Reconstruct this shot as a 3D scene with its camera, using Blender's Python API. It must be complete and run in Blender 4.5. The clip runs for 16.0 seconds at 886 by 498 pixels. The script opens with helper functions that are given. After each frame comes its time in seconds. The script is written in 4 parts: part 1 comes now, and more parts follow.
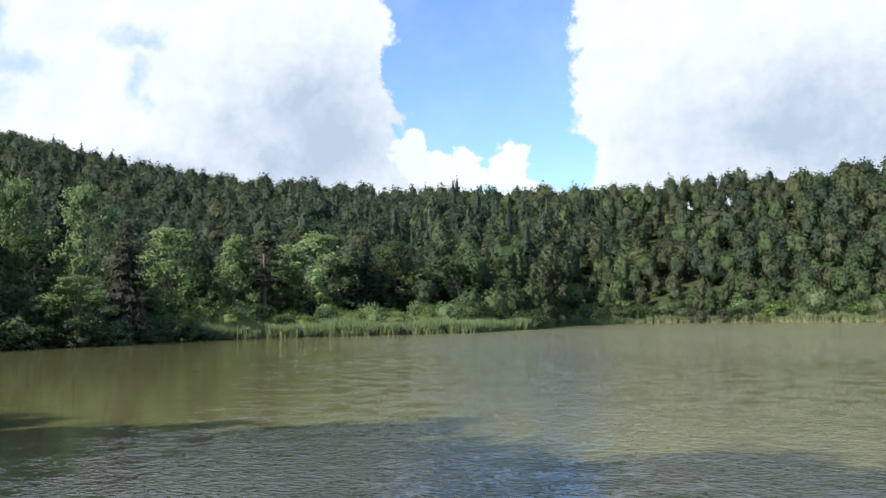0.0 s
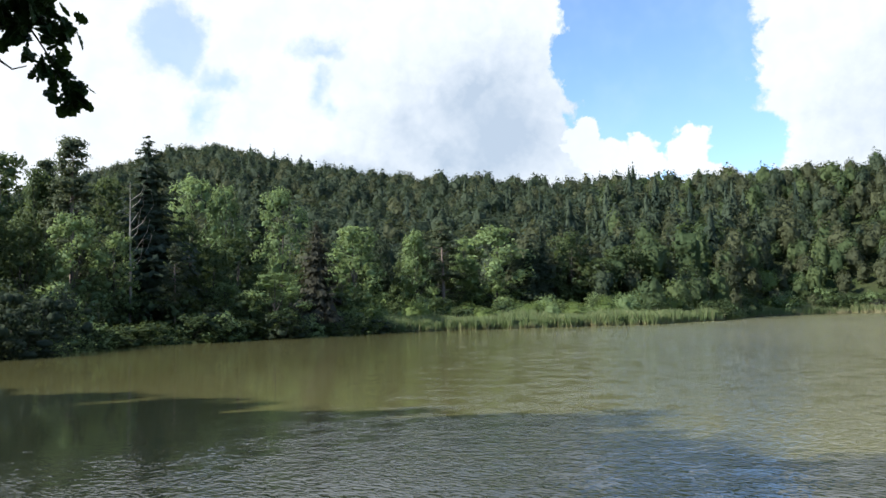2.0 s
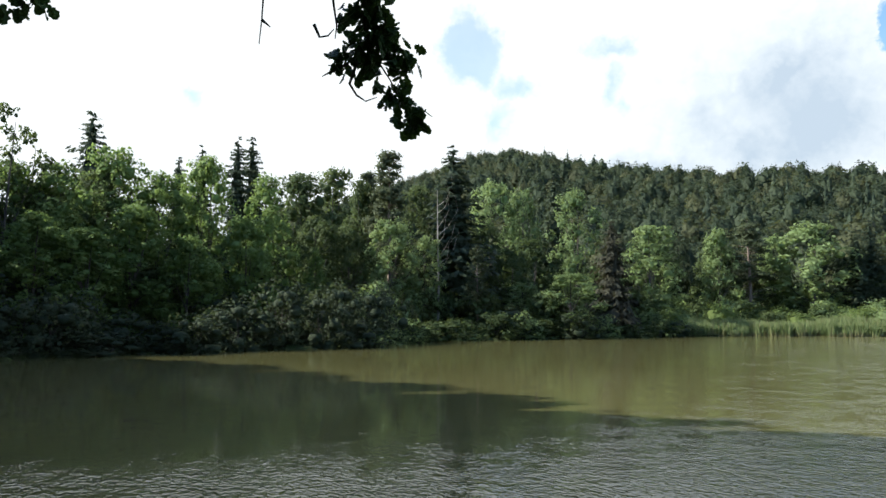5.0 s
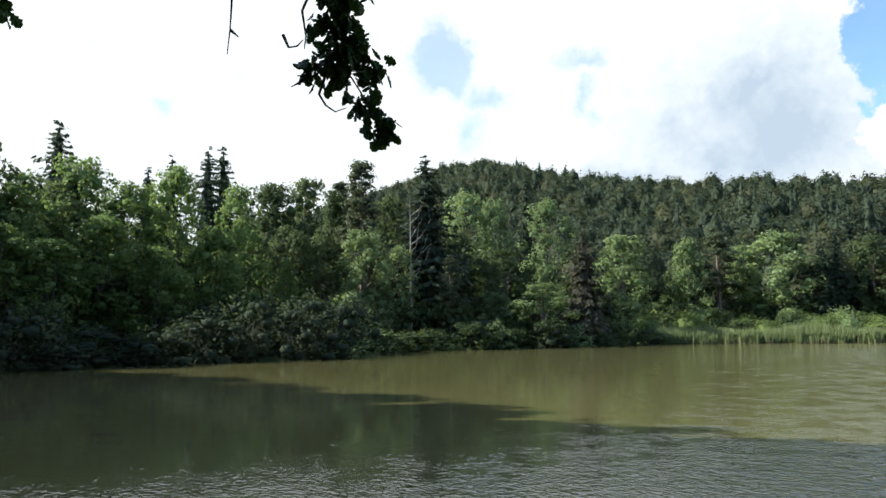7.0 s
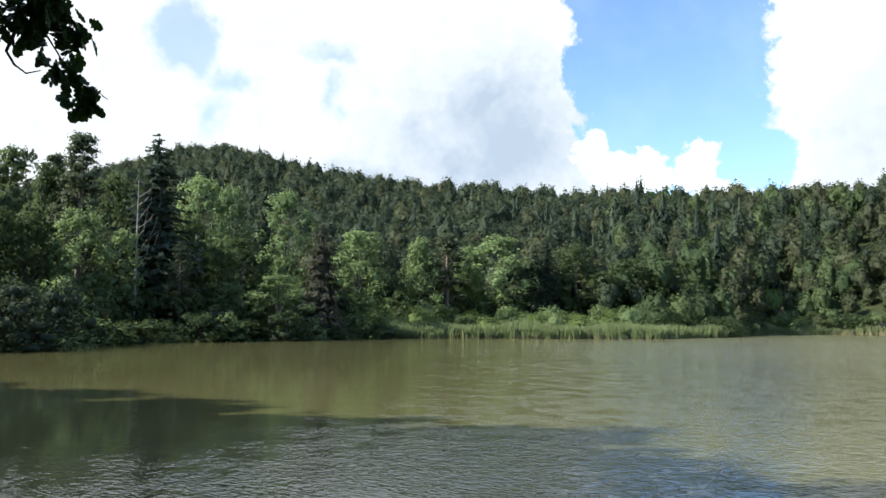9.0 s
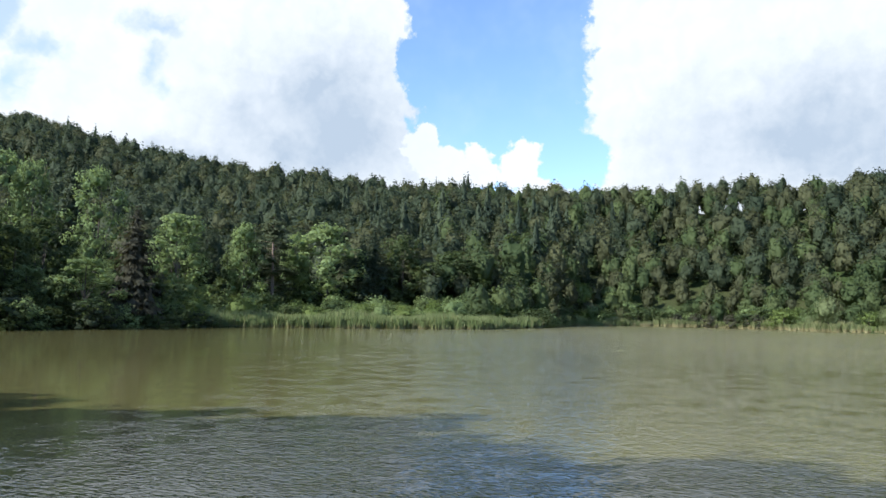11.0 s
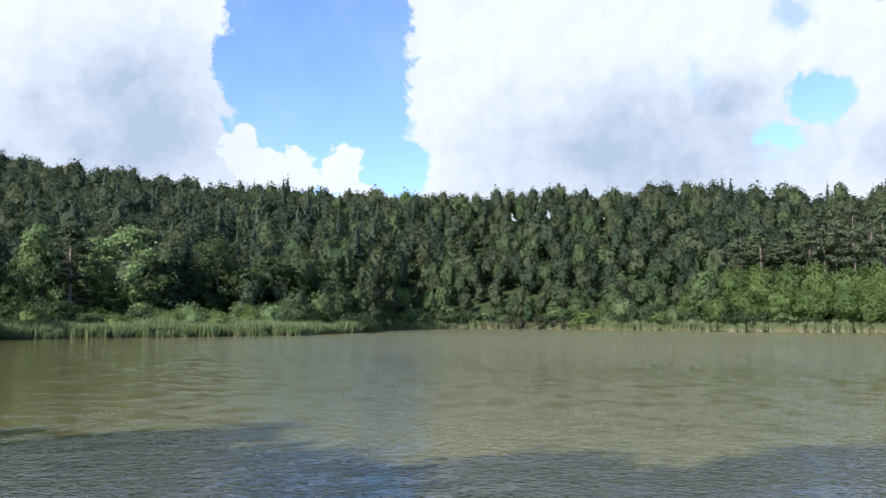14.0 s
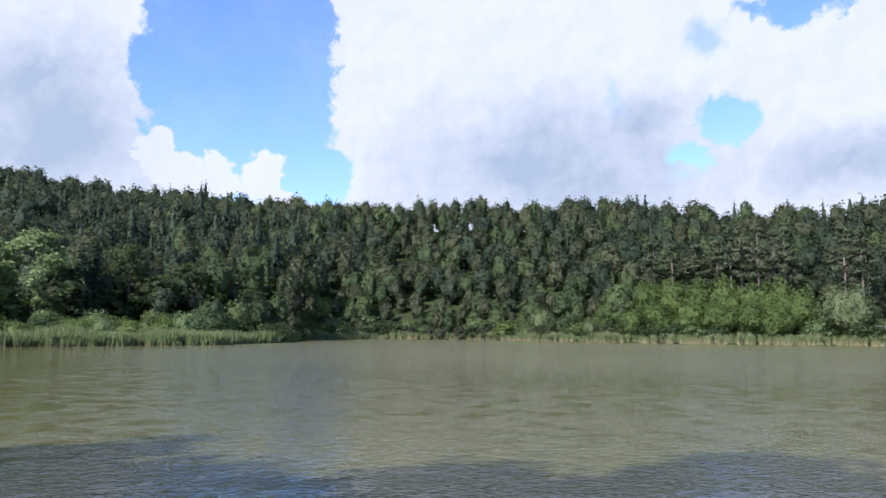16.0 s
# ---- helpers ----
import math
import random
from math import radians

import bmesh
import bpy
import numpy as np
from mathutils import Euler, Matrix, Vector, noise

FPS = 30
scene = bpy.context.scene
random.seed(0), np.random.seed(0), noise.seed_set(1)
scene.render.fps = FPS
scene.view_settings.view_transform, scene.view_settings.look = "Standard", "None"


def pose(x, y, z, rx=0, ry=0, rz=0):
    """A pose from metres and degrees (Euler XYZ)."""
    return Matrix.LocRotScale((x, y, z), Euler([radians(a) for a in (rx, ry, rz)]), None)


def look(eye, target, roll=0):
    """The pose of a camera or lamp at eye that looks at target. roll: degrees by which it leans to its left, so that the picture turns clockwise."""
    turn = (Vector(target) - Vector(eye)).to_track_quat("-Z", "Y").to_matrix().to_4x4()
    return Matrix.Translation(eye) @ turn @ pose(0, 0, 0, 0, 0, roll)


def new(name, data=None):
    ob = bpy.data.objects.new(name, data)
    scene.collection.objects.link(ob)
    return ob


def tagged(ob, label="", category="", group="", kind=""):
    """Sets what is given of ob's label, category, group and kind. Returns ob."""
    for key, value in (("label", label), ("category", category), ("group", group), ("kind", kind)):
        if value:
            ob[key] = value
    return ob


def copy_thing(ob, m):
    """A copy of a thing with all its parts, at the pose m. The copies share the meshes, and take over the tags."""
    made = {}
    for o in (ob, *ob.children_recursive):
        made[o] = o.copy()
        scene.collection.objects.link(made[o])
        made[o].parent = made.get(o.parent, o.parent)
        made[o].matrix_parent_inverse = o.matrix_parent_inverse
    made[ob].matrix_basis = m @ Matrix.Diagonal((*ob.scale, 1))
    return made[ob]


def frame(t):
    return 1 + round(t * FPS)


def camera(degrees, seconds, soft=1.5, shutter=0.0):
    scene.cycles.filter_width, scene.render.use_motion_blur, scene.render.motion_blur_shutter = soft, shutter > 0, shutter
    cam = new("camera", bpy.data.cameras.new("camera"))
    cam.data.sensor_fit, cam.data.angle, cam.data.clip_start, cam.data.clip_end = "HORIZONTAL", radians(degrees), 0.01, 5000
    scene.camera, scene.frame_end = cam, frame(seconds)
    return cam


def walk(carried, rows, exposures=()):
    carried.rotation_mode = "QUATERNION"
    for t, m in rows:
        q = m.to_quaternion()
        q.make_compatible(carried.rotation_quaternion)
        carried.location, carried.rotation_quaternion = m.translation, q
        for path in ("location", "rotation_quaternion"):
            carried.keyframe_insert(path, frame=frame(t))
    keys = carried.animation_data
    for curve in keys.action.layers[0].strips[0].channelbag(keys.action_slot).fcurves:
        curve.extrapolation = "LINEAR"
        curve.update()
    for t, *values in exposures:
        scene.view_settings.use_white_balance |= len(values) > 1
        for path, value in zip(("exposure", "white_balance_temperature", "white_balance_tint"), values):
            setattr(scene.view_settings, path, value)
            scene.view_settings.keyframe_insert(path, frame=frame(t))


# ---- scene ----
cam = camera(60.8, 16.0)
EYE, ARM = 2.0, 0.37  # eye height over the water, and the reach of the arm about which the holder turns
# seconds, yaw, pitch, roll
ROWS = [
    (0.0, 0.05, 5.28, 1.03),
    (0.5, 3.22, 5.20, 1.14),
    (1.0, 6.86, 5.11, 1.31),
    (1.5, 10.09, 5.05, 1.36),
    (2.0, 13.34, 4.99, 1.49),
    (2.5, 16.51, 5.15, 1.56),
    (3.0, 21.07, 5.20, 1.30),
    (3.5, 26.33, 5.23, 0.99),
    (4.0, 31.23, 5.22, 0.64),
    (4.5, 35.33, 5.28, 0.06),
    (7.0, 33.29, 6.04, 0.48),
    (7.5, 28.55, 6.19, 0.38),
    (8.0, 23.19, 6.10, 0.00),
    (8.5, 18.56, 5.87, -0.23),
    (9.0, 13.56, 5.52, -0.50),
    (11.5, -2.38, 4.95, -1.14),
    (12.0, -5.55, 4.98, -1.00),
    (12.5, -8.19, 5.02, -0.16),
    (13.0, -10.42, 5.10, 0.01),
    (13.5, -11.90, 5.23, 0.13),
    (14.0, -12.96, 5.42, -0.03),
    (14.5, -14.22, 5.64, -0.18),
    (15.0, -15.73, 5.80, -0.31),
    (15.5, -17.26, 5.98, -0.42),
    (16.0, -18.94, 6.22, -0.39),
]


SINK = [(0.0, 0.02), (1.0, 0.04), (2.0, 0.05), (3.0, 0.04), (4.0, 0.02), (4.7, 0.0), (99.0, 0.0)]  # the carrier's arms drop a little at first


def stand(t, yaw, pitch, roll):
    a = radians(yaw)
    (t0, low0), (t1, low1) = [(p, q) for p, q in zip(SINK, SINK[1:]) if p[0] <= t < q[0]][0]
    eye = EYE - low0 - (low1 - low0) * (t - t0) / (t1 - t0)
    return pose(-ARM * math.sin(a), ARM * math.cos(a) - ARM, eye, 90 + pitch, roll, yaw)


# seconds, stops, kelvin, tint: the film's own exposure drifts as it pans
EXPOSURES = [(0.0, 0.73, 6150, 10), (1.5, 0.75, 6200, 10), (3.0, 0.84, 6250, 8), (4.5, 0.90, 6420, 7), (7.0, 0.86, 6350, 7), (8.5, 0.85, 6250, 8),
             (11.5, 0.74, 6150, 10), (12.5, 0.72, 6050, 11), (14.5, 0.63, 5880, 14), (16.0, 0.57, 5780, 17)]
walk(cam, [(t, stand(t, *turn)) for t, *turn in ROWS], EXPOSURES)

# ---- light: a late afternoon sun from the left, and a sky with cumulus ----
SUN_AZ, SUN_EL = 122.0, 38.0  # degrees to the left of +y, and above the horizon


def toward(az, el):
    a, e = radians(az), radians(el)
    return Vector((-math.sin(a) * math.cos(e), math.cos(a) * math.cos(e), math.sin(e)))


sun = new("sun", bpy.data.lights.new("sun", "SUN"))
sun.data.energy, sun.data.angle, sun.data.color = 5.0, radians(0.6), (1.0, 0.97, 0.91)
sun.matrix_basis = look(toward(SUN_AZ, SUN_EL) * 50, (0, 0, 0))


class Nodes:
    """A short way to write node trees."""

    def __init__(self, tree):
        self.tree = tree
        tree.nodes.clear()

    def add(self, kind, inputs=(), **settings):
        node = self.tree.nodes.new(kind)
        for key, value in settings.items():
            setattr(node, key, value)
        for key, value in dict(inputs).items():
            self.put(node.inputs[key], value)
        return node

    def put(self, socket, value):
        if isinstance(value, bpy.types.NodeSocket):
            self.tree.links.new(value, socket)
        else:
            socket.default_value = value

    def math(self, op, a, b=0.0, c=0.0, clamp=False):
        return self.add("ShaderNodeMath", {0: a, 1: b, 2: c}, operation=op, use_clamp=clamp).outputs[0]

    def span(self, value, lo, hi, to_lo=0.0, to_hi=1.0, smooth=True):
        return self.add("ShaderNodeMapRange", {0: value, 1: lo, 2: hi, 3: to_lo, 4: to_hi},
                        interpolation_type="SMOOTHSTEP" if smooth else "LINEAR").outputs[0]

    def mix(self, factor, a, b, blend="MIX"):
        node = self.add("ShaderNodeMix", data_type="RGBA", blend_type=blend)
        for socket, value in zip((node.inputs[0], node.inputs[6], node.inputs[7]), (factor, a, b)):
            self.put(socket, value)
        return node.outputs[2]

    def noise(self, vector, scale, detail=4.0, rough=0.5, distortion=0.0):
        return self.add("ShaderNodeTexNoise", {"Vector": vector, "Scale": scale, "Detail": detail,
                                               "Roughness": rough, "Distortion": distortion}).outputs[0]


def rgb(r, g, b):
    return (r, g, b, 1.0)


# gaps between the clouds, thin places, small clouds and shaded cloud bases: azimuth, elevation, half width, half height in degrees
CLEAR = [(-2.0, 29.0, 6.0, 6.0), (-3.0, 23.5, 7.4, 6.0), (-3.2, 18.5, 7.6, 5.5), (-3.6, 13.6, 7.3, 4.2), (-9.6, 11.6, 2.3, 2.4),
         (-40.0, 15.1, 2.5, 1.7), (-37.4, 12.7, 1.5, 0.9), (-45.2, 22.3, 4.0, 1.4)]
WISPS = [(33.2, 20.0, 2.7, 2.9), (29.8, 17.3, 2.0, 1.0), (31.0, 14.7, 1.1, 1.5), (22.6, 19.9, 2.0, 0.9), (22.2, 17.3, 0.8, 1.6), (21.6, 15.7, 0.7, 0.8),
         (54.1, 16.1, 0.8, 0.6), (-38.6, 20.8, 1.5, 1.5), (-36.9, 11.2, 1.0, 0.5), (-32.0, 17.6, 0.35, 1.0)]
TOWERS = [(2.2, 12.2, 1.6, 1.9), (0.4, 11.2, 1.8, 1.6), (-2.0, 11.1, 1.9, 1.6), (-5.3, 11.2, 1.7, 1.9), (-6.7, 10.0, 0.9, 1.2), (-10.5, 9.5, 1.3, 0.6)]
SHADED = [(9.5, 13.5, 8.5, 6.5), (-28.0, 12.6, 12.5, 4.8), (19.0, 10.0, 6.0, 2.4), (-47.0, 11.5, 5.0, 2.2), (-33.5, 15.0, 4.0, 2.4)]

world = bpy.data.worlds.new("world")
scene.world = world
world.use_nodes = True
n = Nodes(world.node_tree)
way = n.add("ShaderNodeTexCoord").outputs["Generated"]
x, y, z = n.add("ShaderNodeSeparateXYZ", {0: way}).outputs
azimuth = n.math("MULTIPLY", n.math("ARCTAN2", n.math("MULTIPLY", x, -1.0), y), 57.2958)
height = n.math("MULTIPLY", n.math("ARCSINE", z), 57.2958)
plane = n.add("ShaderNodeCombineXYZ", {0: azimuth, 1: height}).outputs[0]
wobble = n.add("ShaderNodeTexNoise", {"Vector": plane, "Scale": 0.4, "Detail": 4.0, "Roughness": 0.6})
shift = n.add("ShaderNodeVectorMath", {0: wobble.outputs[1], 1: (0.5, 0.5, 0.5)}, operation="SUBTRACT").outputs[0]
shift = n.add("ShaderNodeVectorMath", {0: shift, 3: 3.0}, operation="SCALE").outputs[0]
bent = n.add("ShaderNodeVectorMath", {0: plane, 1: shift}, operation="ADD").outputs[0]


def patches(rows, vector, even=False):
    """How far the direction lies inside the nearest of the oval patches, in degrees (even: as a share of its size); below 0 outside."""
    best = None
    for az, el, w, h in rows:
        away = n.add("ShaderNodeVectorMath", {0: vector, 1: (az, el, 0)}, operation="SUBTRACT").outputs[0]
        away = n.add("ShaderNodeVectorMath", {0: away, 1: (1 / w, 1 / h, 0)}, operation="MULTIPLY").outputs[0]
        inside = n.math("SUBTRACT", 1.0, n.add("ShaderNodeVectorMath", {0: away}, operation="LENGTH").outputs[1])
        inside = inside if even else n.math("MULTIPLY", inside, min(w, h))
        best = inside if best is None else n.math("SMOOTH_MAX", best, inside, 0.15)
    return best


def lobes(vector, scale):
    """Rounded heads, as of a cauliflower: low at the middle of each, high in the folds between them."""
    return n.math("SUBTRACT", n.add("ShaderNodeTexVoronoi", {"Vector": vector, "Scale": scale}, feature="SMOOTH_F1").outputs["Distance"], 0.42)


billow = n.math("SUBTRACT", n.noise(plane, 0.9, 6.0, 0.6, 0.2), 0.5)
edge = n.math("ADD", n.math("MULTIPLY", lobes(bent, 0.62), 1.0), n.math("MULTIPLY", lobes(bent, 1.5), 0.4))
edge = n.math("ADD", edge, n.math("ADD", n.math("MULTIPLY", billow, 1.0), n.math("MULTIPLY", lobes(bent, 3.4), 0.2)))
clear = n.span(n.math("ADD", patches(CLEAR, bent), edge), -0.15, 0.4)
wisp = n.span(n.math("ADD", patches(WISPS, bent), n.math("MULTIPLY", edge, 0.8)), -0.5, 1.0, 0.0, 0.6)
clear = n.math("MAXIMUM", clear, wisp)
tower = n.span(n.math("SUBTRACT", patches(TOWERS, bent), n.math("MULTIPLY", edge, 0.95)), -0.08, 0.25)
clear = n.math("MULTIPLY", clear, n.math("SUBTRACT", 1.0, tower))
# overhead the cumulus is broken, with more blue than white
beside = n.span(n.math("ABSOLUTE", n.math("ADD", azimuth, -5.0)), 62.0, 76.0)
overhead = n.math("MULTIPLY", n.math("MAXIMUM", beside, n.span(height, 36.0, 52.0)), n.span(n.noise(way, 2.3, 6.0, 0.6), 0.60, 0.76, 1.0, 0.0))
clear = n.math("MAXIMUM", clear, overhead)
dark = n.span(n.math("ADD", patches(SHADED, bent, True), n.math("MULTIPLY", billow, 0.6)), -0.65, 1.2)
puff = n.noise(plane, 0.17, 4.0, 0.5, 0.3)
dark = n.math("MULTIPLY", n.math("ADD", dark, 0.10), n.span(puff, 0.25, 0.7, 0.65, 1.2))
# the heads of the clouds catch the sun on the side towards it
sunward = n.add("ShaderNodeVectorMath", {0: bent, 1: (0.7, 0.6, 0)}, operation="ADD").outputs[0]
fold = n.math("SUBTRACT", n.noise(sunward, 0.33, 3.0, 0.5), n.noise(bent, 0.33, 3.0, 0.5))
dark = n.math("ADD", dark, n.math("MULTIPLY", fold, 0.55), clamp=True)
dark = n.math("MULTIPLY", dark, n.math("SUBTRACT", 1.0, n.math("MULTIPLY", tower, 0.6)))
cloud = n.mix(dark, rgb(0.95, 0.98, 1.0), rgb(0.51, 0.60, 0.71))
veil = n.span(n.noise(plane, 0.12, 4.0, 0.6), 0.4, 0.8, 0.0, 0.22)
sky = n.add("ShaderNodeTexSky", sky_type="NISHITA", sun_disc=False, sun_elevation=radians(SUN_EL), sun_rotation=radians(-SUN_AZ), air_density=1.0, dust_density=0.3, ozone_density=1.5)
tinted = n.mix(1.0, sky.outputs[0], rgb(0.90, 0.98, 1.15), "MULTIPLY")
blue = n.add("ShaderNodeBackground", {"Color": n.mix(veil, tinted, rgb(3.5, 4.2, 4.8)), "Strength": 0.141})
white = n.add("ShaderNodeBackground", {"Color": cloud, "Strength": 0.66})
both = n.add("ShaderNodeMixShader", {0: clear, 1: white.outputs[0], 2: blue.outputs[0]})
n.add("ShaderNodeOutputWorld", {0: both.outputs[0]})



# ---- materials ----
def material(name):
    m = bpy.data.materials.new(name)
    m.use_nodes = True
    return m, Nodes(m.node_tree)


def foliage(name, deep, fresh, dry, through_light=0.3, gloss=0.65):
    """Leaves: each tree keeps to its own tone between deep and fresh, each leaf strays from it, and some turn dry."""
    m, n = material(name)
    tone = n.add("ShaderNodeAttribute", attribute_name="tone").outputs["Fac"]
    own = n.add("ShaderNodeObjectInfo").outputs["Random"]
    leaf = n.add("ShaderNodeNewGeometry").outputs["Random Per Island"]
    place = n.add("ShaderNodeTexCoord").outputs["Object"]
    tree = n.math("FRACT", n.math("ADD", tone, own))
    patch = n.noise(place, 0.45, 3.0)
    fine = n.noise(place, 3.0, 2.0)
    mixed = n.math("ADD", n.math("MULTIPLY", tree, 0.85), n.math("MULTIPLY", n.math("SUBTRACT", patch, 0.5), 0.45))
    mixed = n.math("ADD", mixed, n.math("MULTIPLY", leaf, 0.18), clamp=True)
    colour = n.mix(mixed, rgb(*deep), rgb(*fresh))
    colour = n.mix(n.span(n.math("ADD", n.math("MULTIPLY", leaf, 0.5), n.math("MULTIPLY", fine, 0.6)), 0.62, 0.9, 0.0, 0.16), colour, rgb(*dry))
    colour = n.mix(n.span(n.noise(place, 2.6, 4.0, 0.65), 0.38, 0.62, 0.0, 0.55), colour, n.mix(0.45, colour, rgb(*deep)))
    relief = n.add("ShaderNodeBump", {"Height": n.noise(place, 1.9, 5.0, 0.75), "Strength": 0.6, "Distance": 0.4}).outputs[0]
    skin = n.add("ShaderNodeBsdfPrincipled", {"Base Color": colour, "Roughness": gloss, "Specular IOR Level": 0.14, "Normal": relief})
    glow = n.add("ShaderNodeBsdfTranslucent", {"Color": n.mix(0.5, colour, rgb(fresh[0] * 1.5, fresh[1] * 1.5, fresh[2]))})
    both = n.add("ShaderNodeMixShader", {0: through_light, 1: skin.outputs[0], 2: glow.outputs[0]})
    n.add("ShaderNodeOutputMaterial", {0: both.outputs[0]})
    return m


def plain(name, low, high, scale, rough=0.85, bump=0.3, stretch=(1, 1, 1)):
    """Bark, soil, wood: two scales of grain between two colours, with relief."""
    m, n = material(name)
    place = n.add("ShaderNodeVectorMath", {0: n.add("ShaderNodeTexCoord").outputs["Object"], 1: stretch}, operation="MULTIPLY").outputs[0]
    broad = n.noise(place, scale * 0.15, 3.0)
    fine = n.noise(place, scale, 5.0, 0.65)
    colour = n.mix(n.math("ADD", n.math("MULTIPLY", broad, 0.6), n.math("MULTIPLY", fine, 0.5), clamp=True), rgb(*low), rgb(*high))
    relief = n.add("ShaderNodeBump", {"Height": fine, "Strength": bump, "Distance": 0.05})
    skin = n.add("ShaderNodeBsdfPrincipled", {"Base Color": colour, "Roughness": rough, "Normal": relief.outputs[0]})
    n.add("ShaderNodeOutputMaterial", {0: skin.outputs[0]})
    return m


def reed_material(name, straw, green, tip, bend):
    """Reeds: straw-coloured dry bases that turn into green blades."""
    m, n = material(name)
    place = n.add("ShaderNodeTexCoord").outputs["Object"]
    up = n.add("ShaderNodeSeparateXYZ", {0: place}).outputs[2]
    leaf = n.add("ShaderNodeNewGeometry").outputs["Random Per Island"]
    patch = n.noise(place, 0.35, 3.0)
    level = n.math("ADD", up, n.math("ADD", n.math("MULTIPLY", leaf, 0.7), n.math("MULTIPLY", patch, 1.2)))
    colour = n.mix(n.span(level, bend, bend + 0.9), rgb(*straw), rgb(*green))
    colour = n.mix(n.span(level, bend + 1.0, bend + 2.2, 0.0, 0.8), colour, rgb(*tip))
    colour = n.mix(n.span(leaf, 0.8, 0.95, 0.0, 0.6), colour, rgb(*straw))
    skin = n.add("ShaderNodeBsdfPrincipled", {"Base Color": colour, "Roughness": 0.6, "Specular IOR Level": 0.3})
    glow = n.add("ShaderNodeBsdfTranslucent", {"Color": colour})
    both = n.add("ShaderNodeMixShader", {0: 0.3, 1: skin.outputs[0], 2: glow.outputs[0]})
    n.add("ShaderNodeOutputMaterial", {0: both.outputs[0]})
    return m


def water_material():
    """Murky olive pond water with wind ripples, calmer in some places than in others."""
    m, n = material("pond_water")
    place = n.add("ShaderNodeTexCoord").outputs["Object"]
    silt = n.noise(place, 0.05, 4.0, 0.6)
    colour = n.mix(n.span(silt, 0.3, 0.7), rgb(0.108, 0.101, 0.036), rgb(0.132, 0.123, 0.051))
    gust = n.span(n.noise(place, 0.06, 3.0, 0.55, 0.6), 0.3, 0.7, 0.45, 1.0)
    across, along = n.add("ShaderNodeSeparateXYZ", {0: place}).outputs[:2]
    # the wooded bank keeps the wind off
    lee = n.math("SUBTRACT", n.math("ADD", across, n.math("DIVIDE", 55.0, n.math("MAXIMUM", along, 3.0))), n.math("MULTIPLY", along, 0.06))
    lee = n.math("DIVIDE", lee, n.math("ADD", 1.5, n.math("MULTIPLY", n.math("MAXIMUM", along, 0.0), 0.3)))
    lee = n.math("ADD", lee, n.math("MULTIPLY", n.math("SUBTRACT", n.noise(place, 0.5, 4.0, 0.6), 0.5), 1.3))
    open_water = n.span(lee, -1.1, 0.5, 0.10, 1.0)
    # even there single cat's paws break the surface
    paw = n.span(n.noise(n.add("ShaderNodeVectorMath", {0: place, 1: (0.6, 1.0, 1.0)}, operation="MULTIPLY").outputs[0], 3.2, 3.0, 0.6), 0.62, 0.72, 0.0, 1.2)
    open_water = n.math("MAXIMUM", open_water, n.math("MULTIPLY", paw, n.span(along, 10.0, 20.0, 1.0, 0.25)))
    gust = n.math("MULTIPLY", gust, n.span(n.noise(place, 1.1, 4.0, 0.65), 0.38, 0.62, 0.35, 1.5))
    gust = n.math("MULTIPLY", n.math("MULTIPLY", gust, open_water), n.span(along, 15.0, 70.0, 1.0, 3.2))

    chop = n.span(along, 14.0, 50.0, 0.010, 0.085)

    def level(dx, dy):
        """The height of the ripples a little way off, long crested and with shorter cross waves."""
        at = n.add("ShaderNodeVectorMath", {0: place, 1: (dx, dy, 0)}, operation="ADD").outputs[0]
        turned = n.add("ShaderNodeVectorRotate", {"Vector": at, "Angle": radians(25)}, rotation_type="Z_AXIS").outputs[0]
        turned = n.add("ShaderNodeVectorMath", {0: turned, 1: (0.55, 1.0, 1.0)}, operation="MULTIPLY").outputs[0]
        waves = n.math("ADD", n.math("MULTIPLY", n.noise(turned, 6.0, 1.0, 0.5, 0.6), 0.011), n.math("MULTIPLY", n.noise(turned, 15.0, 1.0, 0.5, 0.3), 0.022))
        waves = n.math("ADD", waves, n.math("MULTIPLY", n.noise(turned, 1.6, 2.0, 0.5, 0.5), chop))
        return n.math("ADD", waves, n.math("MULTIPLY", n.noise(at, 4.0, 2.0, 0.55), 0.025))

    step = 0.01
    here = level(0, 0)
    slopes = [n.math("MULTIPLY", n.math("MULTIPLY", n.math("SUBTRACT", here, there), 1 / step), gust) for there in (level(step, 0), level(0, step))]
    normal = n.add("ShaderNodeVectorMath", {0: n.add("ShaderNodeCombineXYZ", {0: slopes[0], 1: slopes[1], 2: 1.0}).outputs[0]}, operation="NORMALIZE").outputs[0]
    skin = n.add("ShaderNodeBsdfPrincipled", {"Base Color": colour, "Roughness": n.math("ADD", 0.035, n.math("MULTIPLY", open_water, n.span(along, 12.0, 80.0, 0.03, 0.12))), "IOR": 1.333, "Normal": normal})
    n.add("ShaderNodeOutputMaterial", {0: skin.outputs[0]})
    return m


